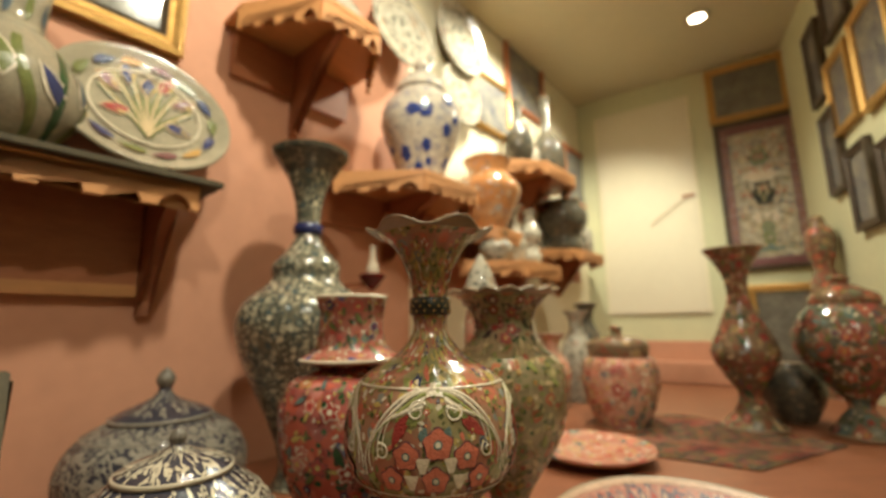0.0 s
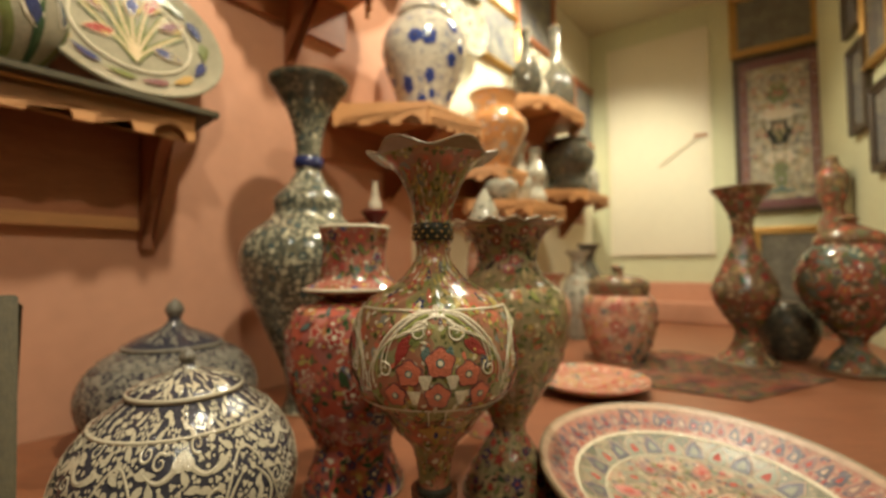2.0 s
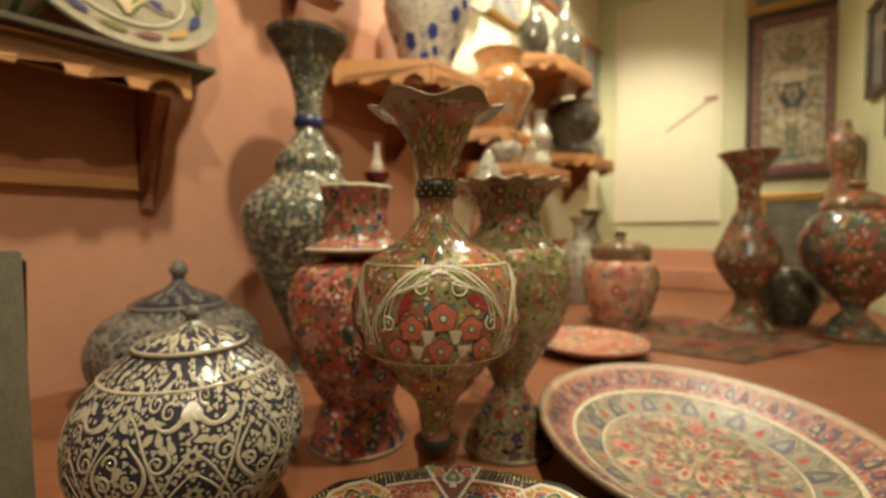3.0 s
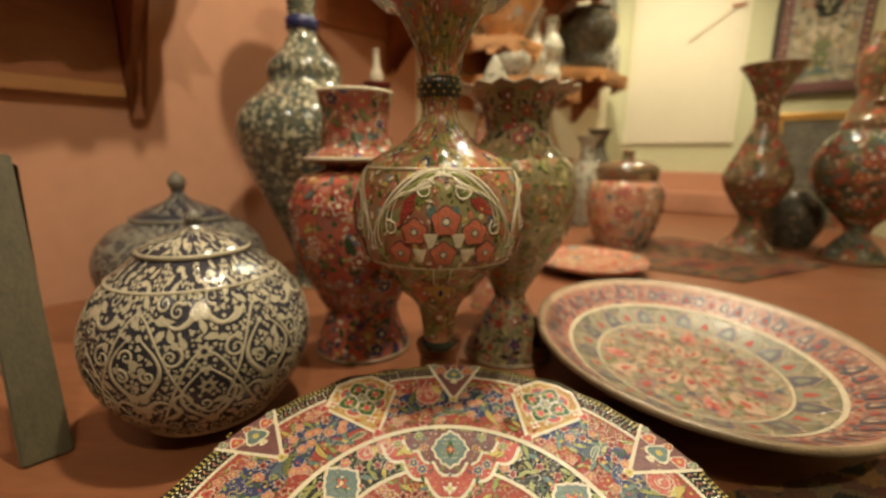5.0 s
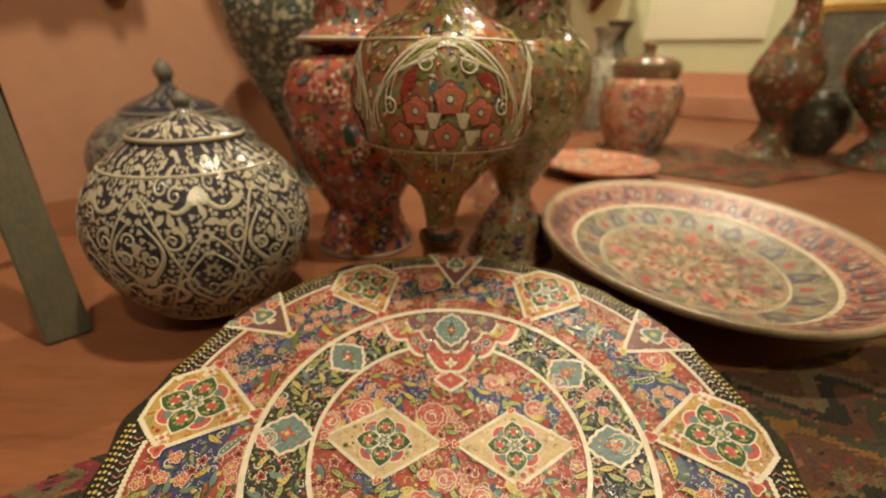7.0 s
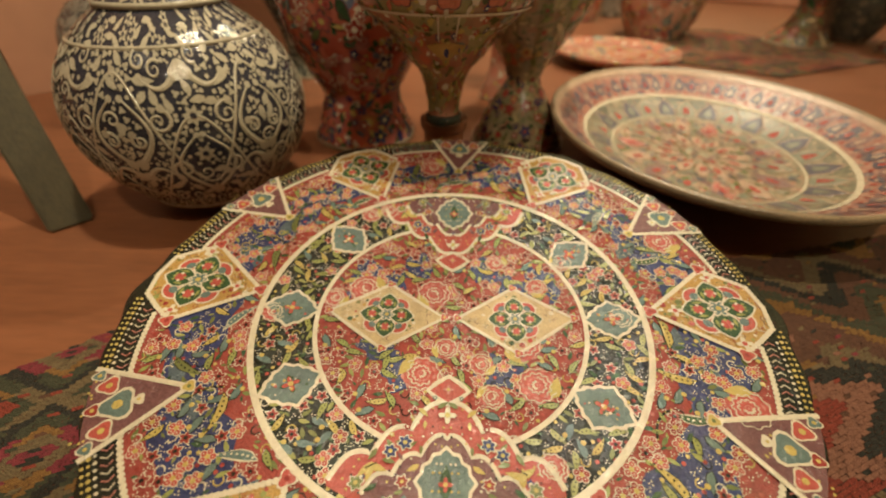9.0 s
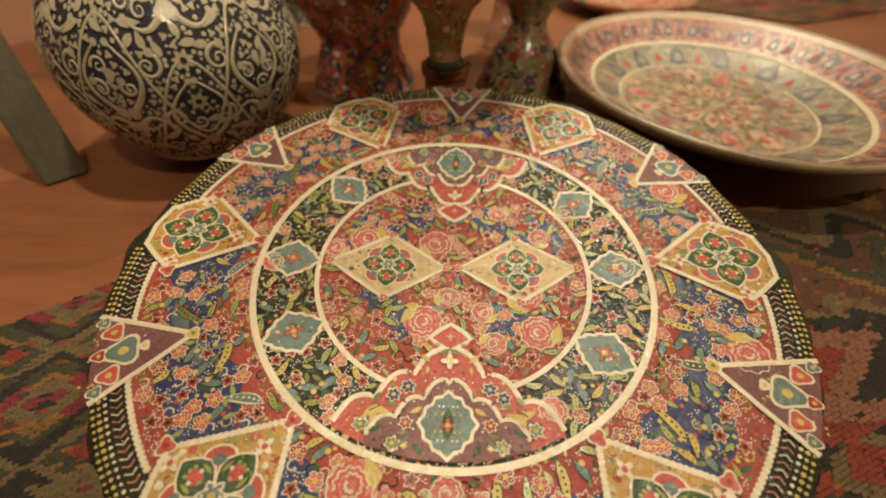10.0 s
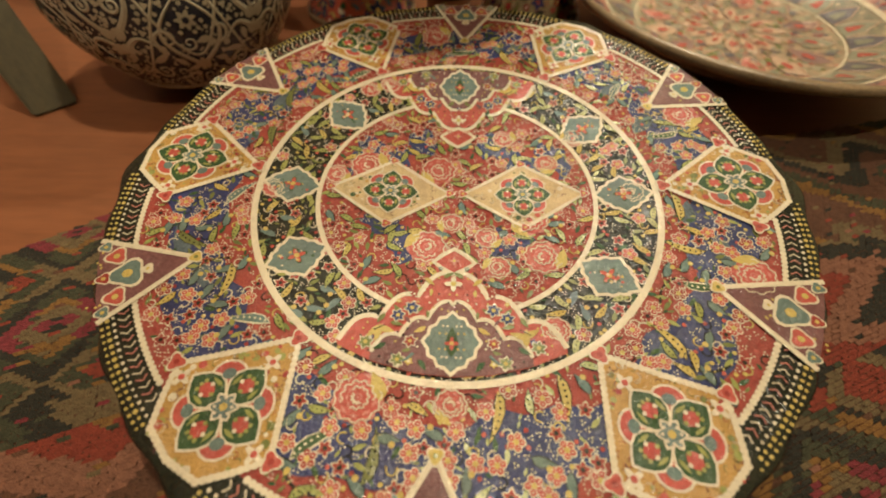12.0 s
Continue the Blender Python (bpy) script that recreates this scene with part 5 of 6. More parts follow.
M["buff"] = mat("buff_enamel", (0.46, 0.31, 0.215), 0.30, 0.25, 80, 0.2)
D_RIM = floral("dish_rim_glaze", [(0.34, 0.14, 0.10), (0.38, 0.18, 0.13)], [(0.10, 0.075, 0.10), (0.28, 0.08, 0.06)], [(0.52, 0.36, 0.26), (0.15, 0.16, 0.12)], 60, leaf=(0.42, 0.26, 0.18), rough=0.36)
D_MID = floral("dish_band_glaze", [(0.20, 0.17, 0.11), (0.14, 0.135, 0.09)], [(0.34, 0.27, 0.17), (0.10, 0.12, 0.11)], [(0.46, 0.34, 0.21), (0.3, 0.12, 0.08)], 70, leaf=(0.26, 0.24, 0.14), rough=0.36)
D_WELL = floral("dish_well_glaze", [(0.34, 0.235, 0.155), (0.28, 0.215, 0.14)], [(0.40, 0.17, 0.11), (0.36, 0.33, 0.22), (0.25, 0.26, 0.20)], [(0.48, 0.36, 0.22), (0.15, 0.16, 0.09)], 75, leaf=(0.20, 0.20, 0.11), rough=0.36)
oval_zone("rim_band", 0.76, 0.99, D_RIM, 0.0006, "pink rim with dark buds")
oval_zone("middle_band", 0.56, 0.76, D_MID, 0.0006, "grey-green petal band")
oval_zone("well", 0.0, 0.56, D_WELL, 0.0006, "pale green flowered well")
oval_zone("cream_line", 0.745, 0.77, M["white"], 0.0014)
oval_zone("cream_line", 0.555, 0.567, M["white"], 0.0014)
oval_zone("rim_line", 0.945, 0.998, M["buff"], 0.0014)
b = Brush(dish_at)
for k in range(14):
    a = 2 * math.pi * k / 14
    for q0, q1, w in ((0.10, 0.30, 0.20), (0.30, 0.53, 0.15)):
        a2 = a + (0.224 if q0 > 0.2 else 0)
        edge = [(a2 + w * math.sin(math.pi * t) * sg, q0 + (q1 - q0) * t) for sg, ts in ((1, (0, 0.25, 0.5, 0.75, 1)), (-1, (0.75, 0.5, 0.25))) for t in ts]
        b.fill(edge, ("mauve", "sage", "pink", "buff")[k % 4] if q0 > 0.2 else "buff", 0.0013)
        b.line(edge, 0.012, "buff", 0.0019, True)
        b.fill([(a2 + w * 0.35 * math.cos(t), (q0 + q1) / 2 + 0.035 * math.sin(t)) for t in (0, 0.8, 1.6, 2.4, 3.2, 4.0, 4.8, 5.5)], "coral", 0.0019)
M["dusk"] = mat("dusky_blue_enamel", (0.085, 0.075, 0.10), 0.30, 0.35, 80, 0.3)
for k in range(58):
    a = 2 * math.pi * k / 58
    b.fill([(a - 0.046, 0.825), (a - 0.028, 0.885), (a, 0.925), (a + 0.028, 0.885), (a + 0.046, 0.825), (a, 0.812)], "dusk" if k % 3 else "mauve", 0.0013)
    b.fill([(a - 0.020, 0.842), (a, 0.885), (a + 0.020, 0.842), (a, 0.828)], "coral" if k % 2 else "buff", 0.0017)
    b.fill([(a + 0.054 + 0.013 * math.cos(t), 0.800 + 0.012 * math.sin(t)) for t in (0, 1.05, 2.1, 3.14, 4.2, 5.2)], "coral", 0.0015)
    b.fill([(a + 0.054 + 0.011 * math.cos(t), 0.905 + 0.014 * math.sin(t)) for t in (0, 1.05, 2.1, 3.14, 4.2, 5.2)], "pink", 0.0015)
for k in range(26):
    a = 2 * math.pi * k / 26
    b.fill([(a - 0.115, 0.578), (a - 0.085, 0.665), (a, 0.735), (a + 0.085, 0.665), (a + 0.115, 0.578)], "dusk" if k % 2 else "sage", 0.0012)
    b.line([(a - 0.115, 0.578), (a - 0.085, 0.665), (a, 0.735), (a + 0.085, 0.665), (a + 0.115, 0.578)], 0.012, "buff", 0.0014)
    b.fill([(a - 0.045, 0.60), (a - 0.03, 0.645), (a, 0.675), (a + 0.03, 0.645), (a + 0.045, 0.60)], "sage" if k % 2 else "coral", 0.0016)
for _ in range(760):
    r, a = math.sqrt(rng.uniform(0.0, 0.53 ** 2)), rng.uniform(0, 6.283)
    col = rng.choice(["buff", "buff", "sage", "sage", "coral", "mauve", "dusk", "olive"])
    s = rng.uniform(0.012, 0.03)
    k = s / max(r, 0.08)
    b.fill([(a + k * math.cos(t) * (0.75 + 0.25 * math.cos(5 * t)), r + s * math.sin(t) * (0.75 + 0.25 * math.cos(5 * t))) for t in (2 * math.pi * i / 15 for i in range(15))], col, 0.0010 + rng.random() * 0.0005)
b.make("flower_painting", dish, "muted raised flowers and petals", "stuff")

plate("round_dish", pose(0.345, 1.06, 0.0), 0.135, F["rose_pale"], "pink flowered dish lying behind the large oval one", ((0.78,), M["pink"]), "displayed plates", deep=0.2)

# ---------------------------------------------------------------- revolved painting surfaces


def surface(rows):
    """at(u, z, lift) on a revolved form, u measured along the girth of the widest part."""
    p = spline(rows, 8)
    zs, rs = [q[1] for q in p], [q[0] for q in p]
    rmax = max(rs)

    def at(u, z, lift):
        r = float(np.interp(z, zs, rs)) + lift * 1.3 + 0.0004
        a = u / rmax - math.pi / 2
        return (r * math.cos(a), r * math.sin(a), z)
    return at, rmax


def spiral(x, y, s, turn, hand, n=16, loops=1.35):
    return [(x + s * (1 - 0.85 * k / n) * math.cos(turn + hand * loops * 2 * math.pi * k / n), y + s * (1 - 0.85 * k / n) * math.sin(turn + hand * loops * 2 * math.pi * k / n)) for k in range(n + 1)]


def arabesque_jar(x, y, rows, lid_rows, label, lobes, seed, ink, turn=0):
    """A navy jar covered with cream scrolls, and a lid with a fluted knob."""
    jar = vessel("lidded_jar", x, y, 0, rows, M["jar_navy"], label, "jar", mouth=False, group="blue and white jars", segs=96, turn=turn)
    at, rm = surface(rows)
    top, z0 = rows[-1][1], rows[0][1]
    g = random.Random(seed)
    girth = 2 * math.pi * rm
    cell = girth / lobes
    S = rm / 0.1095
    occ = []
    b = Brush(at)

    def put(pts, w, taper=False, lift=0.0006):
        b.line(pts, w, ink, lift, False, taper)
        occ.extend((p[0], p[1], w * 0.7) for p in pts)
        if taper:
            b.disc(*pts[0], w * 0.95, ink, lift + 0.0001, 10)
            b.disc(*pts[-1], w * 0.55, ink, lift + 0.0001, 8)
    hi = top * 0.885
    for i in range(lobes):
        c = cell * i
        for m in (1, -1):
            ts = [k / 20 for k in range(21)]
            put([(c + m * cell * 0.5 * t, top * (0.56 + 0.25 * math.cos(math.pi * t))) for t in ts], 0.0026 * S)
            put([(c + m * cell * 0.5 * t, top * (0.44 - 0.20 * math.cos(math.pi * t))) for t in ts], 0.0024 * S)
            put([(c + m * cell * (0.04 + 0.15 * math.sin(math.pi * t)), top * (0.44 + 0.28 * t)) for t in ts], 0.0056 * S, True)
            put([(c + m * cell * (0.03 + 0.24 * t), top * (0.37 + 0.07 * math.sin(2.8 * t) - 0.05 * t)) for t in ts], 0.0058 * S, True)
            put([(c + m * cell * (0.48 - 0.18 * math.sin(math.pi * t)), top * (0.26 + 0.30 * t)) for t in ts], 0.0052 * S, True)
            put([(c + m * cell * (0.46 - 0.26 * t), top * (0.80 - 0.05 * math.sin(3.0 * t))) for t in ts], 0.0056 * S, True)
            put(spiral(c + m * cell * 0.27, top * 0.63, 0.0105 * S, 1.2, -m), 0.0036 * S, True)
            put(spiral(c + m * cell * 0.10, top * 0.55, 0.0070 * S, 2.2, m), 0.0036 * S, True)
            put(spiral(c + m * cell * 0.32, top * 0.40, 0.0100 * S, 4.0, -m), 0.0036 * S, True)
            put(spiral(c + m * cell * 0.15, top * 0.24, 0.0090 * S, 3.0, m), 0.0036 * S, True)
            put(spiral(c + m * cell * 0.38, top * 0.17, 0.0080 * S, 1.0, m), 0.0036 * S, True)
            b.leaf(c + m * cell * 0.22, top * 0.775, 0.020 * S, 0.0070 * S, -m * 0.3 + (math.pi if m < 0 else 0), ink, 0.0006, 0.2)
            b.leaf(c + m * cell * 0.22, top * 0.31, 0.022 * S, 0.0065 * S, m * 0.3 + (math.pi if m < 0 else 0), ink, 0.0006, 0.2)
            for q, zz in ((0.22, 0.775), (0.22, 0.31)):
                occ.append((c + m * cell * q, top * zz, 0.008 * S))
        for zz in (0.64, 0.47):
            b.bloom(c + cell * 0.5, top * zz, 0.0088 * S, ink, "jar_navy", 0.0006, 7, 0.3, 0.22, 28)
            occ.append((c + cell * 0.5, top * zz, 0.0095 * S))
        b.disc(c, top * 0.60, 0.0035 * S, ink, 0.0006, 8, 1.5)
        b.disc(c, top * 0.815, 0.0035 * S, ink, 0.0006, 8)
    occ = [((u + girth) % girth, z, r) for u, z, r in occ]
    for size, tries in ((0.0085, 500), (0.0056, 900), (0.0036, 3000), (0.0023, 7000), (0.0014, 7000)):
        for _ in range(tries):
            u, z = g.uniform(0, girth), g.uniform(top * 0.10, hi)
            s = size * S
            if any(abs(u - p) < s + r and abs(z - q) < s + r and (u - p) ** 2 + (z - q) ** 2 < (s * 0.58 + r * 0.92) ** 2 for p, q, r in occ):
                continue
            occ.append((u, z, s))
            t = g.uniform(0, 6.28)
            if size > 0.007:
                b.line(spiral(u, z, s * 0.85, t, g.choice((1, -1))), 0.0028 * S, ink, 0.0006, False, True)
            elif size > 0.005:
                b.leaf(u, z, s * 2.4, s * 1.2, t, ink, 0.0006, g.uniform(-0.4, 0.4))
            elif size > 0.003:
                b.bloom(u, z, s * 0.95, ink, ink, 0.0005, 3, t, 0.25, 12)
            else:
                b.disc(u, z, s * 0.85, ink, 0.0005, 7)
    b.make("scroll_painting", jar, "raised cream arabesque scrolls, buds and dots", "stuff")
    b = Brush(at)
    for row, (zz, n) in enumerate(((0.905, 7), (0.932, 7), (0.958, 6), (0.982, 5))):
        for i in range(lobes * n):
            u = girth * (i + 0.5 * (row % 2)) / (lobes * n)
            if (i + row) % 2:
                b.bloom(u, top * zz, 0.0058 * S, ink, "jar_navy", 0.0006, 5, g.uniform(0, 6), 0.3, 20)
            else:
                b.leaf(u, top * zz, 0.0125 * S, 0.0052 * S, g.choice((0.4, 2.7)), ink, 0.0006, g.choice((-0.3, 0.3)))
    b.make("shoulder_painting", jar, "cream leaves round the shoulder")
    for zz, w in ((0.885, 0.0016), (0.105, 0.0016)):
        r = float(np.interp(top * zz, [q[1] for q in spline(rows)], [q[0] for q in spline(rows)]))
        part("painted_line", lathe([(r - 0.001, top * zz - w), (r + 0.0014, top * zz - w), (r + 0.0012, top * zz + w), (r - 0.001, top * zz + w)], 96), M[ink], jar, smooth=True)
    lid = part("lid", lathe(spline(lid_rows[0]), 64), M["jar_navy"], jar, smooth=True)
    r, z = lid_rows[0][1]
    part("lid_band", lathe([(r - 0.002, z - 0.003 * S), (r + 0.0012, z - 0.0036 * S), (r + 0.001, z + 0.0012 * S), (r - 0.003, z + 0.0014 * S)], 96), M[ink], jar, "cream band", smooth=True)
    lat, lr = surface([(q, k) for q, k in lid_rows[0]][1:])
    b = Brush(lat)
    for _ in range(230):
        u, t = g.uniform(0, 2 * math.pi * lr), g.uniform(0.15, 0.9)
        zz = lid_rows[0][1][1] + t * (lid_rows[0][-1][1] - lid_rows[0][1][1])
        b.leaf(u, zz, 0.009 * S, 0.0026 * S, g.uniform(0, 6), ink, 0.0006, 0.3)
    b.make("lid_painting", lid, "cream leaves on the lid")
    knob = part("knob", lathe(spline(lid_rows[1]), 48, lambda a, q, k: (0.06 * q * math.cos(10 * a), 0)), M["jar_grey"], lid, "fluted greyish knob", smooth=True)
    return jar


M["jar_navy"] = mat("jar_dark_glaze", (0.045, 0.043, 0.056), 0.10, 0.4, 40, 0.25)
M["jar_grey"] = mat("jar_worn_glaze", (0.16, 0.14, 0.11), 0.25, 0.5, 160, 0.4)
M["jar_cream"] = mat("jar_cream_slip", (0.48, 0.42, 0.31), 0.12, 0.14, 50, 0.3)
# a darker, greyer cream for the scrolls of the wide jar
M["jar_cream_dim"] = mat("jar_cream_slip_darker", (0.26, 0.235, 0.19), 0.14, 0.15, 50, 0.3)
JS, JZ = 0.92, 0.9936
arabesque_jar(-0.252, 0.430, [(r * JS, h * JZ) for r, h in [(0.036, 0), (0.048, 0.008), (0.070, 0.022), (0.094, 0.050), (0.1055, 0.074), (0.1095, 0.098), (0.1055, 0.123), (0.0945, 0.145), (0.075, 0.166), (0.054, 0.181)]],
              ([(r * JS, h * JZ) for r, h in [(0.053, 0.1815), (0.053, 0.1855), (0.040, 0.194), (0.015, 0.2015), (0.008, 0.206), (0.006, 0.209)]], [(r * JS, h * JZ) for r, h in [(0.0050, 0.2075), (0.0078, 0.213), (0.0058, 0.2185), (0.001, 0.2225)]]),
              "round navy and cream arabesque ginger jar with a lid", 6, 3, "jar_cream")
BS = 0.86
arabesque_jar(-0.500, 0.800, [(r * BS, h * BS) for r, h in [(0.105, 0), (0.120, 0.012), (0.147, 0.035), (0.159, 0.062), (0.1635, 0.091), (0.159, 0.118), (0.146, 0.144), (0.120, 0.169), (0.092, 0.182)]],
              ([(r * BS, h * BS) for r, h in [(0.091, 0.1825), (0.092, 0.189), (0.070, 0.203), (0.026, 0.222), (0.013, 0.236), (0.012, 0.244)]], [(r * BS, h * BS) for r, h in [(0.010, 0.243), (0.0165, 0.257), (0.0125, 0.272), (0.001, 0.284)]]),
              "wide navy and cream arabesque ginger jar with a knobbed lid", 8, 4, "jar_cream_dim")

# ---------------------------------------------------------------- painted bouquets of the other wares


def bouquet(root, rows, seed, n, size, petals, leaves, z0, z1, edge="white", shade="purple"):
    """Raised blossoms and leaves scattered over a revolved form between two heights."""
    at, rm = surface(rows)
    zs, rs = [q[1] for q in spline(rows, 8)], [q[0] for q in spline(rows, 8)]
    g = random.Random(seed)
    b = Brush(at)
    put = []
    for k in range(n * 6):
        z, a, s = g.uniform(z0, z1), g.uniform(0, 2 * math.pi), size * g.choice((0.5, 0.5, 0.7, 1.0))
        r = float(np.interp(z, zs, rs))
        if len(put) >= n or any((z - q) ** 2 + (((a - c + math.pi) % (2 * math.pi) - math.pi) * r) ** 2 < (s + w) ** 2 * 0.55 for q, c, w in put):
            continue
        put.append((z, a, s))
        u = a * rm
        b.at = lambda x, y, lift, u=u, f=rm / r: at(u + (x - u) * f, y, lift)
        t = g.uniform(0, 6.28)
        if g.random() < 0.55:
            b.bloom(u, z, s * 0.85, g.choice(petals), g.choice(("yellow", "white", "red")), 0.0008, 5, t, 0.22, 24, edge if g.random() < 0.5 else shade)
        else:
            b.leaf(u, z, s * 2.4, s * 1.05, t, shade, 0.0005, 0.25)
            b.leaf(u, z, s * 2.1, s * 0.8, t, g.choice(leaves), 0.0008, 0.25)
    b.make("flower_painting", root, "raised painted blossoms and leaves", "stuff")


RED_ROWS = [(0.066, 0.0), (0.064, 0.010), (0.053, 0.042), (0.0494, 0.063), (0.061, 0.085), (0.085, 0.143), (0.0914, 0.198), (0.088, 0.221), (0.075, 0.245), (0.042, 0.257)]
bouquet(red, RED_ROWS, 41, 260, 0.0125, ("coral", "red", "coral", "pink", "blue"), ("green", "olive", "teal", "yellow"), 0.075, 0.245)
bouquet(red, RED_ROWS, 42, 120, 0.010, ("blue", "navy", "coral", "blue"), ("navy", "green", "slate"), 0.006, 0.075, "slate")
bouquet(red, [(0.064, 0.274), (0.050, 0.283), (0.0445, 0.30), (0.0432, 0.33), (0.0485, 0.349)], 43, 90, 0.0085, ("coral", "blue", "red", "pink"), ("green", "olive", "white"), 0.280, 0.344)
bouquet(green_vase, green_rows, 44, 420, 0.0080, ("coral", "ochre", "olive", "gilt"), ("olive", "lime", "gilt", "gilt"), 0.10, 0.29, "gilt", "olive")
bouquet(green_vase, green_rows, 45, 170, 0.0085, ("red", "coral", "navy"), ("green", "olive", "black"), 0.004, 0.09, "olive")
bouquet(green_vase, green_rows, 46, 130, 0.0080, ("red", "purple", "coral"), ("green", "olive", "black"), 0.292, 0.345, "olive")
bouquet(trumpet, [(0.081, 0), (0.074, 0.012), (0.039, 0.052), (0.030, 0.096), (0.061, 0.148), (0.0884, 0.209), (0.076, 0.261), (0.045, 0.331), (0.028, 0.383), (0.0356, 0.453), (0.061, 0.505), (0.082, 0.535)],
        47, 190, 0.017, ("coral", "red", "coral", "slate"), ("olive", "green", "gilt"), 0.01, 0.52, "gilt")
bouquet(bp_, [(0.075, 0), (0.070, 0.012), (0.046, 0.045), (0.028, 0.085), (0.089, 0.16), (0.128, 0.235), (0.115, 0.31), (0.080, 0.355)], 48, 200, 0.019, ("coral", "pink", "slate", "red"), ("teal", "olive", "green"), 0.01, 0.345, "gilt")
bouquet(pk, [(0.077, 0), (0.088, 0.03), (0.105, 0.08), (0.114, 0.134), (0.109, 0.188), (0.088, 0.208)], 49, 130, 0.019, ("coral", "pink", "slate", "pink"), ("teal", "olive", "gilt"), 0.01, 0.20)

# bold leaf strokes of the shelf vase
at, rm = surface(RV_ROWS)
b = Brush(at)
for k in range(11):
    u = 2 * math.pi * rm * k / 11
    stem = [(u + 0.022 * math.sin(3.0 * t + k), 0.012 + 0.150 * t) for t in (q / 14 for q in range(15))]
    b.line(stem, 0.0150, "olive" if k % 3 else "green", 0.0012)
    b.leaf(u + 0.030, 0.095 + 0.02 * (k % 2), 0.074, 0.032, 1.3 + 0.3 * (k % 3), "white", 0.0014, 0.2)
    b.leaf(u + 0.030, 0.095 + 0.02 * (k % 2), 0.064, 0.022, 1.3 + 0.3 * (k % 3), ("slate", "olive", "blue")[k % 3], 0.0020, 0.2)
    b.leaf(u + 0.015, 0.235, 0.055, 0.026, 1.2, ("olive", "slate")[k % 2], 0.0014, 0.2)
b.make("leaf_painting", round_vase, "broad green and slate leaf strokes", "stuff")

# ---------------------------------------------------------------- the front vase
VB = 0.0878
V_ROWS = [(0.0158, 0.0), (0.0146, 0.009), (0.0159, 0.026), (0.0216, 0.047), (0.036, 0.063), (0.0463, 0.079), (0.0728, 0.104), (0.0800, 0.128), (0.0785, 0.150), (0.0735, 0.170), (0.0606, 0.188), (0.033, 0.205), (0.0165, 0.226), (0.0168, 0.242), (0.0172, 0.262), (0.0207, 0.282), (0.0278, 0.299), (0.0378, 0.3155), (0.0500, 0.325), (0.0615, 0.332)]
M["salmon"] = mat("salmon_enamel", (0.52, 0.15, 0.09), 0.13, 0.25, 80, 0.5)
V_GLAZE = floral("front_vase_glaze", [(0.34, 0.14, 0.085), (0.29, 0.25, 0.12), (0.32, 0.17, 0.10)], [(0.46, 0.13, 0.075), (0.24, 0.23, 0.11), (0.21, 0.22, 0.19)], [YELLOW, OLIVE, CREAM], 52, leaf=(0.09, 0.095, 0.035))


def petals_mouth(a, r, z):
    k = max(0.0, (r - 0.022) / 0.036) if z > 0.28 else 0.0
    return (0.0035 * k * math.cos(6 * (a + math.pi / 2) + math.pi), -0.007 * k * (0.5 - 0.5 * math.cos(6 * (a + math.pi / 2) + math.pi)))


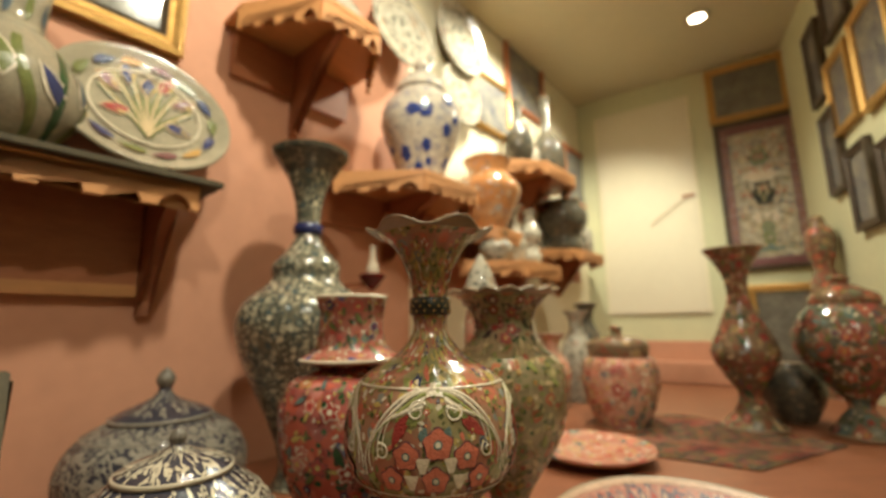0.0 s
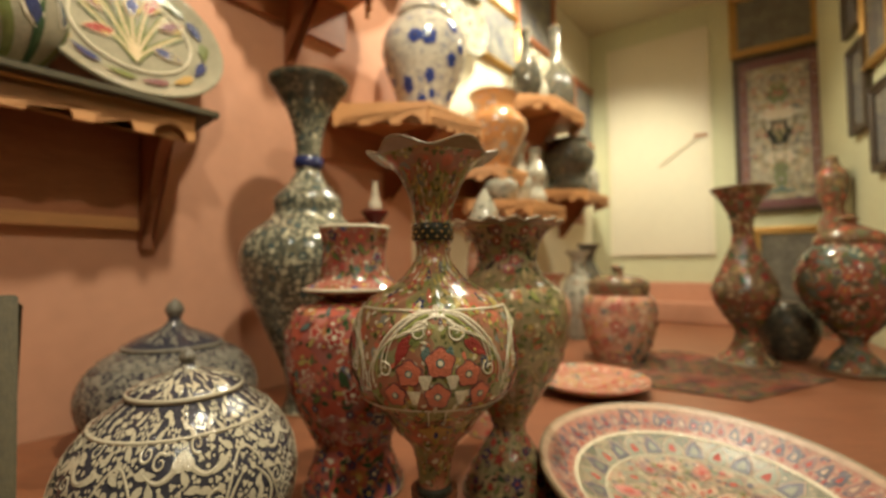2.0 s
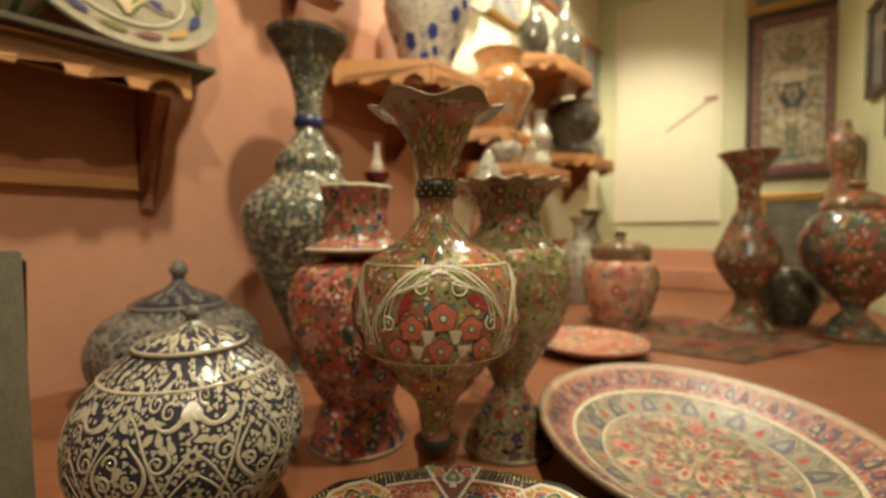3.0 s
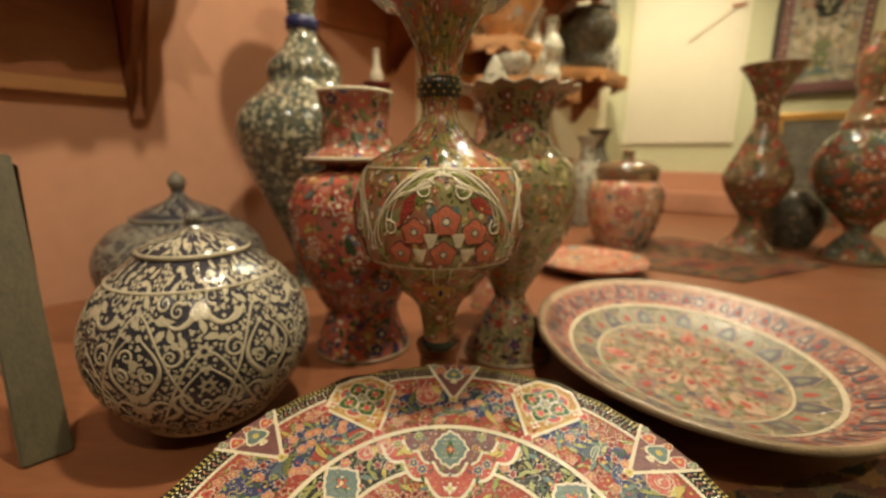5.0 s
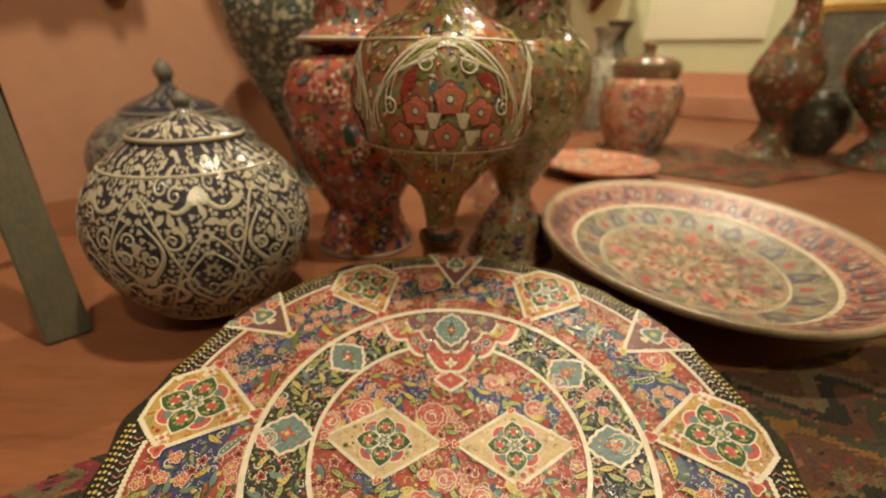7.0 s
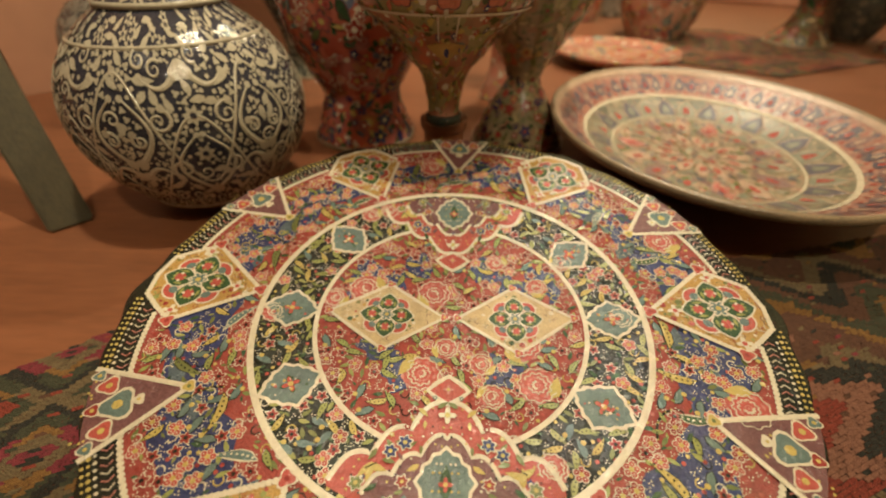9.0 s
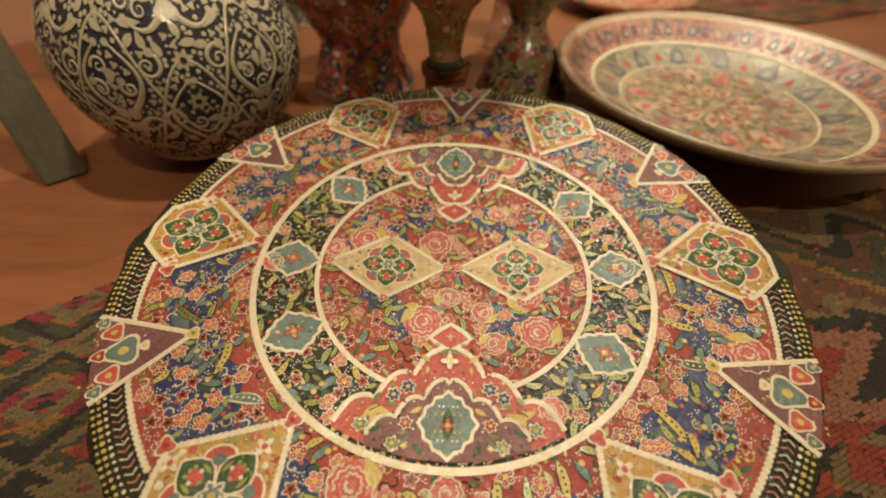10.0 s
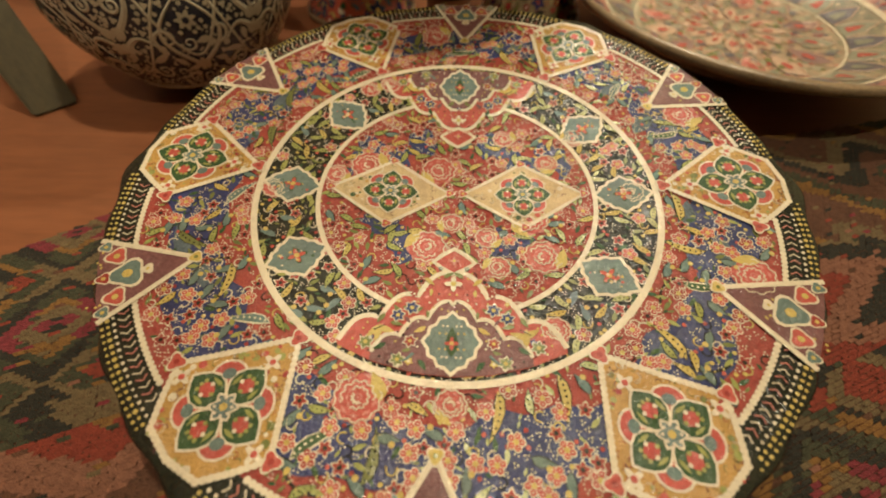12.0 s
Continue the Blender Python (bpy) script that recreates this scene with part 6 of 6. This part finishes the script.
VS = 1.04
V_ROWS = [(r * VS, h * VS) for r, h in V_ROWS]
fv = vessel("painted_vase", -0.0125, 0.420, VB, V_ROWS, V_GLAZE, "tall-necked vase with coral flowers and white feather scrolls on a stand", "vase", wave=petals_mouth, segs=96, thick=0.003)
fv.scale = fv.scale * 0.93
at, rm = surface(V_ROWS)
b = Brush(at)
for zz, w in ((0.1043, 0.0022), (0.189, 0.0018)):
    n = 96
    b.line([(2 * math.pi * rm * k / n, zz) for k in range(n)], w, "white", 0.0008, True)
for rep in range(4):
    c = 2 * math.pi * rm * rep / 4 + 0.006
    for (u, z, s) in ((0.002, 0.147, 0.0125), (-0.024, 0.138, 0.0110), (0.026, 0.137, 0.0110), (-0.037, 0.119, 0.0100), (0.038, 0.119, 0.0100), (0, 0.119, 0.0110)):
        b.bloom(c + u, z, s * 1.12, "purple", "purple", 0.0006, 5, 0.3, 0.10, 30)
        b.bloom(c + u, z, s, "salmon", "teal", 0.0010, 5, 0.3, 0.10, 30)
        b.disc(c + u, z, s * 0.2, "white", 0.0013, 6)
    for (u, z) in ((-0.0105, 0.132), (0.0125, 0.132), (-0.020, 0.1185), (0.020, 0.1185)):
        b.fill([(c + u - 0.0062, z + 0.005), (c + u + 0.0062, z + 0.005), (c + u + 0.002, z - 0.007), (c + u - 0.002, z - 0.007)], "white", 0.0010)
    for m in (1, -1):
        for q, (wd, col) in enumerate(((0.0036, "white"), (0.0034, "white"), (0.0034, "lime"), (0.0036, "white"), (0.0030, "white"))):
            off = q * 0.0052
            b.line([(c + m * (0.006 + off * 0.2 + (0.058 - off * 1.1) * math.sin(t * 1.75)), 0.188 - off * 0.5 - (0.070 - off * 1.7) * t ** 1.5 + 0.003 * math.sin(7 * t + q)) for t in (k / 18 for k in range(19))], wd, col, 0.0009, False, True)
        b.leaf(c + m * 0.032, 0.158, 0.030, 0.011, -m * 0.9 + (math.pi if m < 0 else 0), "red", 0.0008, 0.2)
        b.leaf(c + m * 0.020, 0.168, 0.020, 0.007, -m * 0.6 + (math.pi if m < 0 else 0), "olive", 0.0008, 0.2)
        b.line(spiral(c + m * 0.016, 0.172, 0.009, 0.6, -m), 0.0024, "white", 0.0010, False, True)
        b.line(spiral(c + m * 0.046, 0.140, 0.007, 2.0, m), 0.0020, "white", 0.0010, False, True)
        b.leaf(c + m * 0.010, 0.155, 0.012, 0.008, 1.2, "teal", 0.0008)
    b.line([(c - 0.009, 0.1035), (c - 0.011, 0.083)], 0.0018, "white", 0.0009)
    b.line([(c + 0.009, 0.1035), (c + 0.011, 0.083)], 0.0018, "white", 0.0009)
    b.fill([(c - 0.03, 0.079), (c - 0.012, 0.081), (c + 0.012, 0.081), (c + 0.03, 0.079), (c, 0.060)], "ochre", 0.0008)
    b.disc(c, 0.073, 0.004, "navy", 0.0012, 8)
    for z0_, s in ((0.196, 0.016), (0.186, 0.010)):
        b.fill([(c - s * 1.6, z0_ - 0.006), (c, z0_ + 0.010), (c + s * 1.6, z0_ - 0.006), (c, z0_ - 0.002)], "white" if z0_ < 0.19 else "olive", 0.0007)
g = random.Random(11)
for _ in range(1500):
    u, z = g.uniform(0, 2 * math.pi * rm), g.uniform(0.02, 0.33)
    if z < 0.1 or z > 0.19 or g.random() < 0.8:
        k = g.random()
        wide = rm / max(0.016, float(np.interp(z, [q[1] for q in V_ROWS], [q[0] for q in V_ROWS])))
        s = g.uniform(0.0020, 0.0046) if z < 0.19 else g.uniform(0.0035, 0.0075)
        if k < 0.36:
            b.bloom(u, z, s, g.choice(["coral", "coral", "blue", "yellow", "coral"]), g.choice(["yellow", "white"]), 0.0007, 5, g.uniform(0, 6), 0.25, 15)
        else:
            b.leaf(u, z, s * 2.2, s, g.uniform(0, 6), g.choice(["olive", "lime", "yellow", "yellow", "lime", "white", "salmon"]), 0.0005, 0.2)
b.make("vase_painting", fv, "raised coral blossoms, white feathers and leaves", "stuff")
part("neck_ring", lathe([(0.0165, 0.252), (0.0210, 0.2535), (0.0210, 0.2695), (0.0175, 0.271)], 48), M["black"], fv, "dark beaded neck ring", smooth=True)
for zz in (0.2565, 0.2615, 0.2665):
    for k in range(14):
        a = 2 * math.pi * (k + (0.5 if zz == 0.2615 else 0)) / 14
        bm = bmesh.new()
        bmesh.ops.create_icosphere(bm, subdivisions=1, radius=0.0013)
        ob = part("bead", bm, M["ochre"], fv)
        ob.location = (0.0211 * math.cos(a), 0.0211 * math.sin(a), zz)
part("foot_ring", lathe([(0.0160, 0.0), (0.0182, 0.002), (0.0178, 0.008), (0.0155, 0.010)], 48), M["black"], fv, smooth=True)

# cobalt blossoms of the shelf jar
at, rm = surface(BJ_ROWS)
b = Brush(at)
for u, z, r in BLOT:
    b.bloom(u, z, r * 0.92, "cobalt", "navy", 0.0008, 5, u * 30, 0.10, 30)
b.make("cobalt_blossoms", bj, "cobalt blue painted blossoms", "stuff")

# stems and tulips of the shelf plate


def tulip_at(x, y, lift):
    return (x, y, float(np.interp(math.hypot(x, y), [0, 0.037, 0.081, 0.115, 0.144], [0.0132, 0.0145, 0.0190, 0.0245, 0.0355])) + lift)


b = Brush(tulip_at)
for bend, top in ((-0.075, -0.030), (-0.055, -0.070), (-0.028, -0.085), (0.0, -0.055), (0.03, -0.080), (0.055, -0.065), (0.078, -0.025)):
    stem = [(bend * (k / 12) ** 1.4, 0.070 + (top - 0.070) * k / 12) for k in range(13)]
    b.line(stem, 0.0125, "olive", 0.0012)
    b.line(stem, 0.0045, "gilt", 0.0016)
for x, y, t, col in ((-0.060, -0.045, 0.6, "purple"), (-0.030, -0.078, 1.3, "blue"), (0.004, -0.060, 1.6, "blue"), (0.034, -0.074, 1.9, "red"), (0.064, -0.040, 2.5, "purple"), (0.052, 0.030, 0.3, "blue"), (-0.050, 0.020, 2.7, "red")):
    b.leaf(x, y, 0.054, 0.030, t, "gilt", 0.0012, 0.1)
    b.leaf(x, y, 0.047, 0.023, t, col, 0.0016, 0.1)
    b.leaf(x + 0.008, y + 0.004, 0.018, 0.006, t + 0.4, "yellow", 0.0020, 0.1)
for k in range(14):
    a = 2 * math.pi * k / 14
    b.leaf(0.118 * math.cos(a), 0.118 * math.sin(a), 0.046, 0.018, a + 1.2, ("olive", "blue", "ochre", "purple")[k % 4], 0.0014, 0.3)
b.make("tulip_painting", tulip_plate, "bold green stems with blue and plum tulips", "stuff")

# the pictorial textile: lobed urns and pale flower sprays on a worn ground
b = Brush(lambda x, z, lift: (x, 0.0106 + lift, z))
g = random.Random(31)
for x, z, w, h, col in TEXTILE:
    b.fill([(x + w * (1 + 0.16 * math.cos(6 * t)) * math.cos(t), z + h * (1 + 0.16 * math.cos(6 * t)) * math.sin(t)) for t in (2 * math.pi * k / 48 for k in range(48))], col, 0.0006)
for _ in range(190):
    x, z = g.uniform(0.075, 0.185), g.uniform(0.08, 0.74)
    r, t, col = g.uniform(0.006, 0.013), g.uniform(0, 6), g.choice(["white", "white", "gilt", "olive", "black", "coral"])
    for m in (x, 0.37 - x):
        b.bloom(m, z, r, col, "gilt", 0.0010, 5, t, 0.3, 20)
for k in range(24):
    for x, z in ((0.042, 0.05 + 0.031 * k), (0.328, 0.05 + 0.031 * k)):
        b.bloom(x, z, 0.009, "gilt" if k % 2 else "white", "coral", 0.0034, 4, 0.4, 0.3, 16)
b.make("woven_picture", tap, "pale flower sprays and dark urns", "stuff")
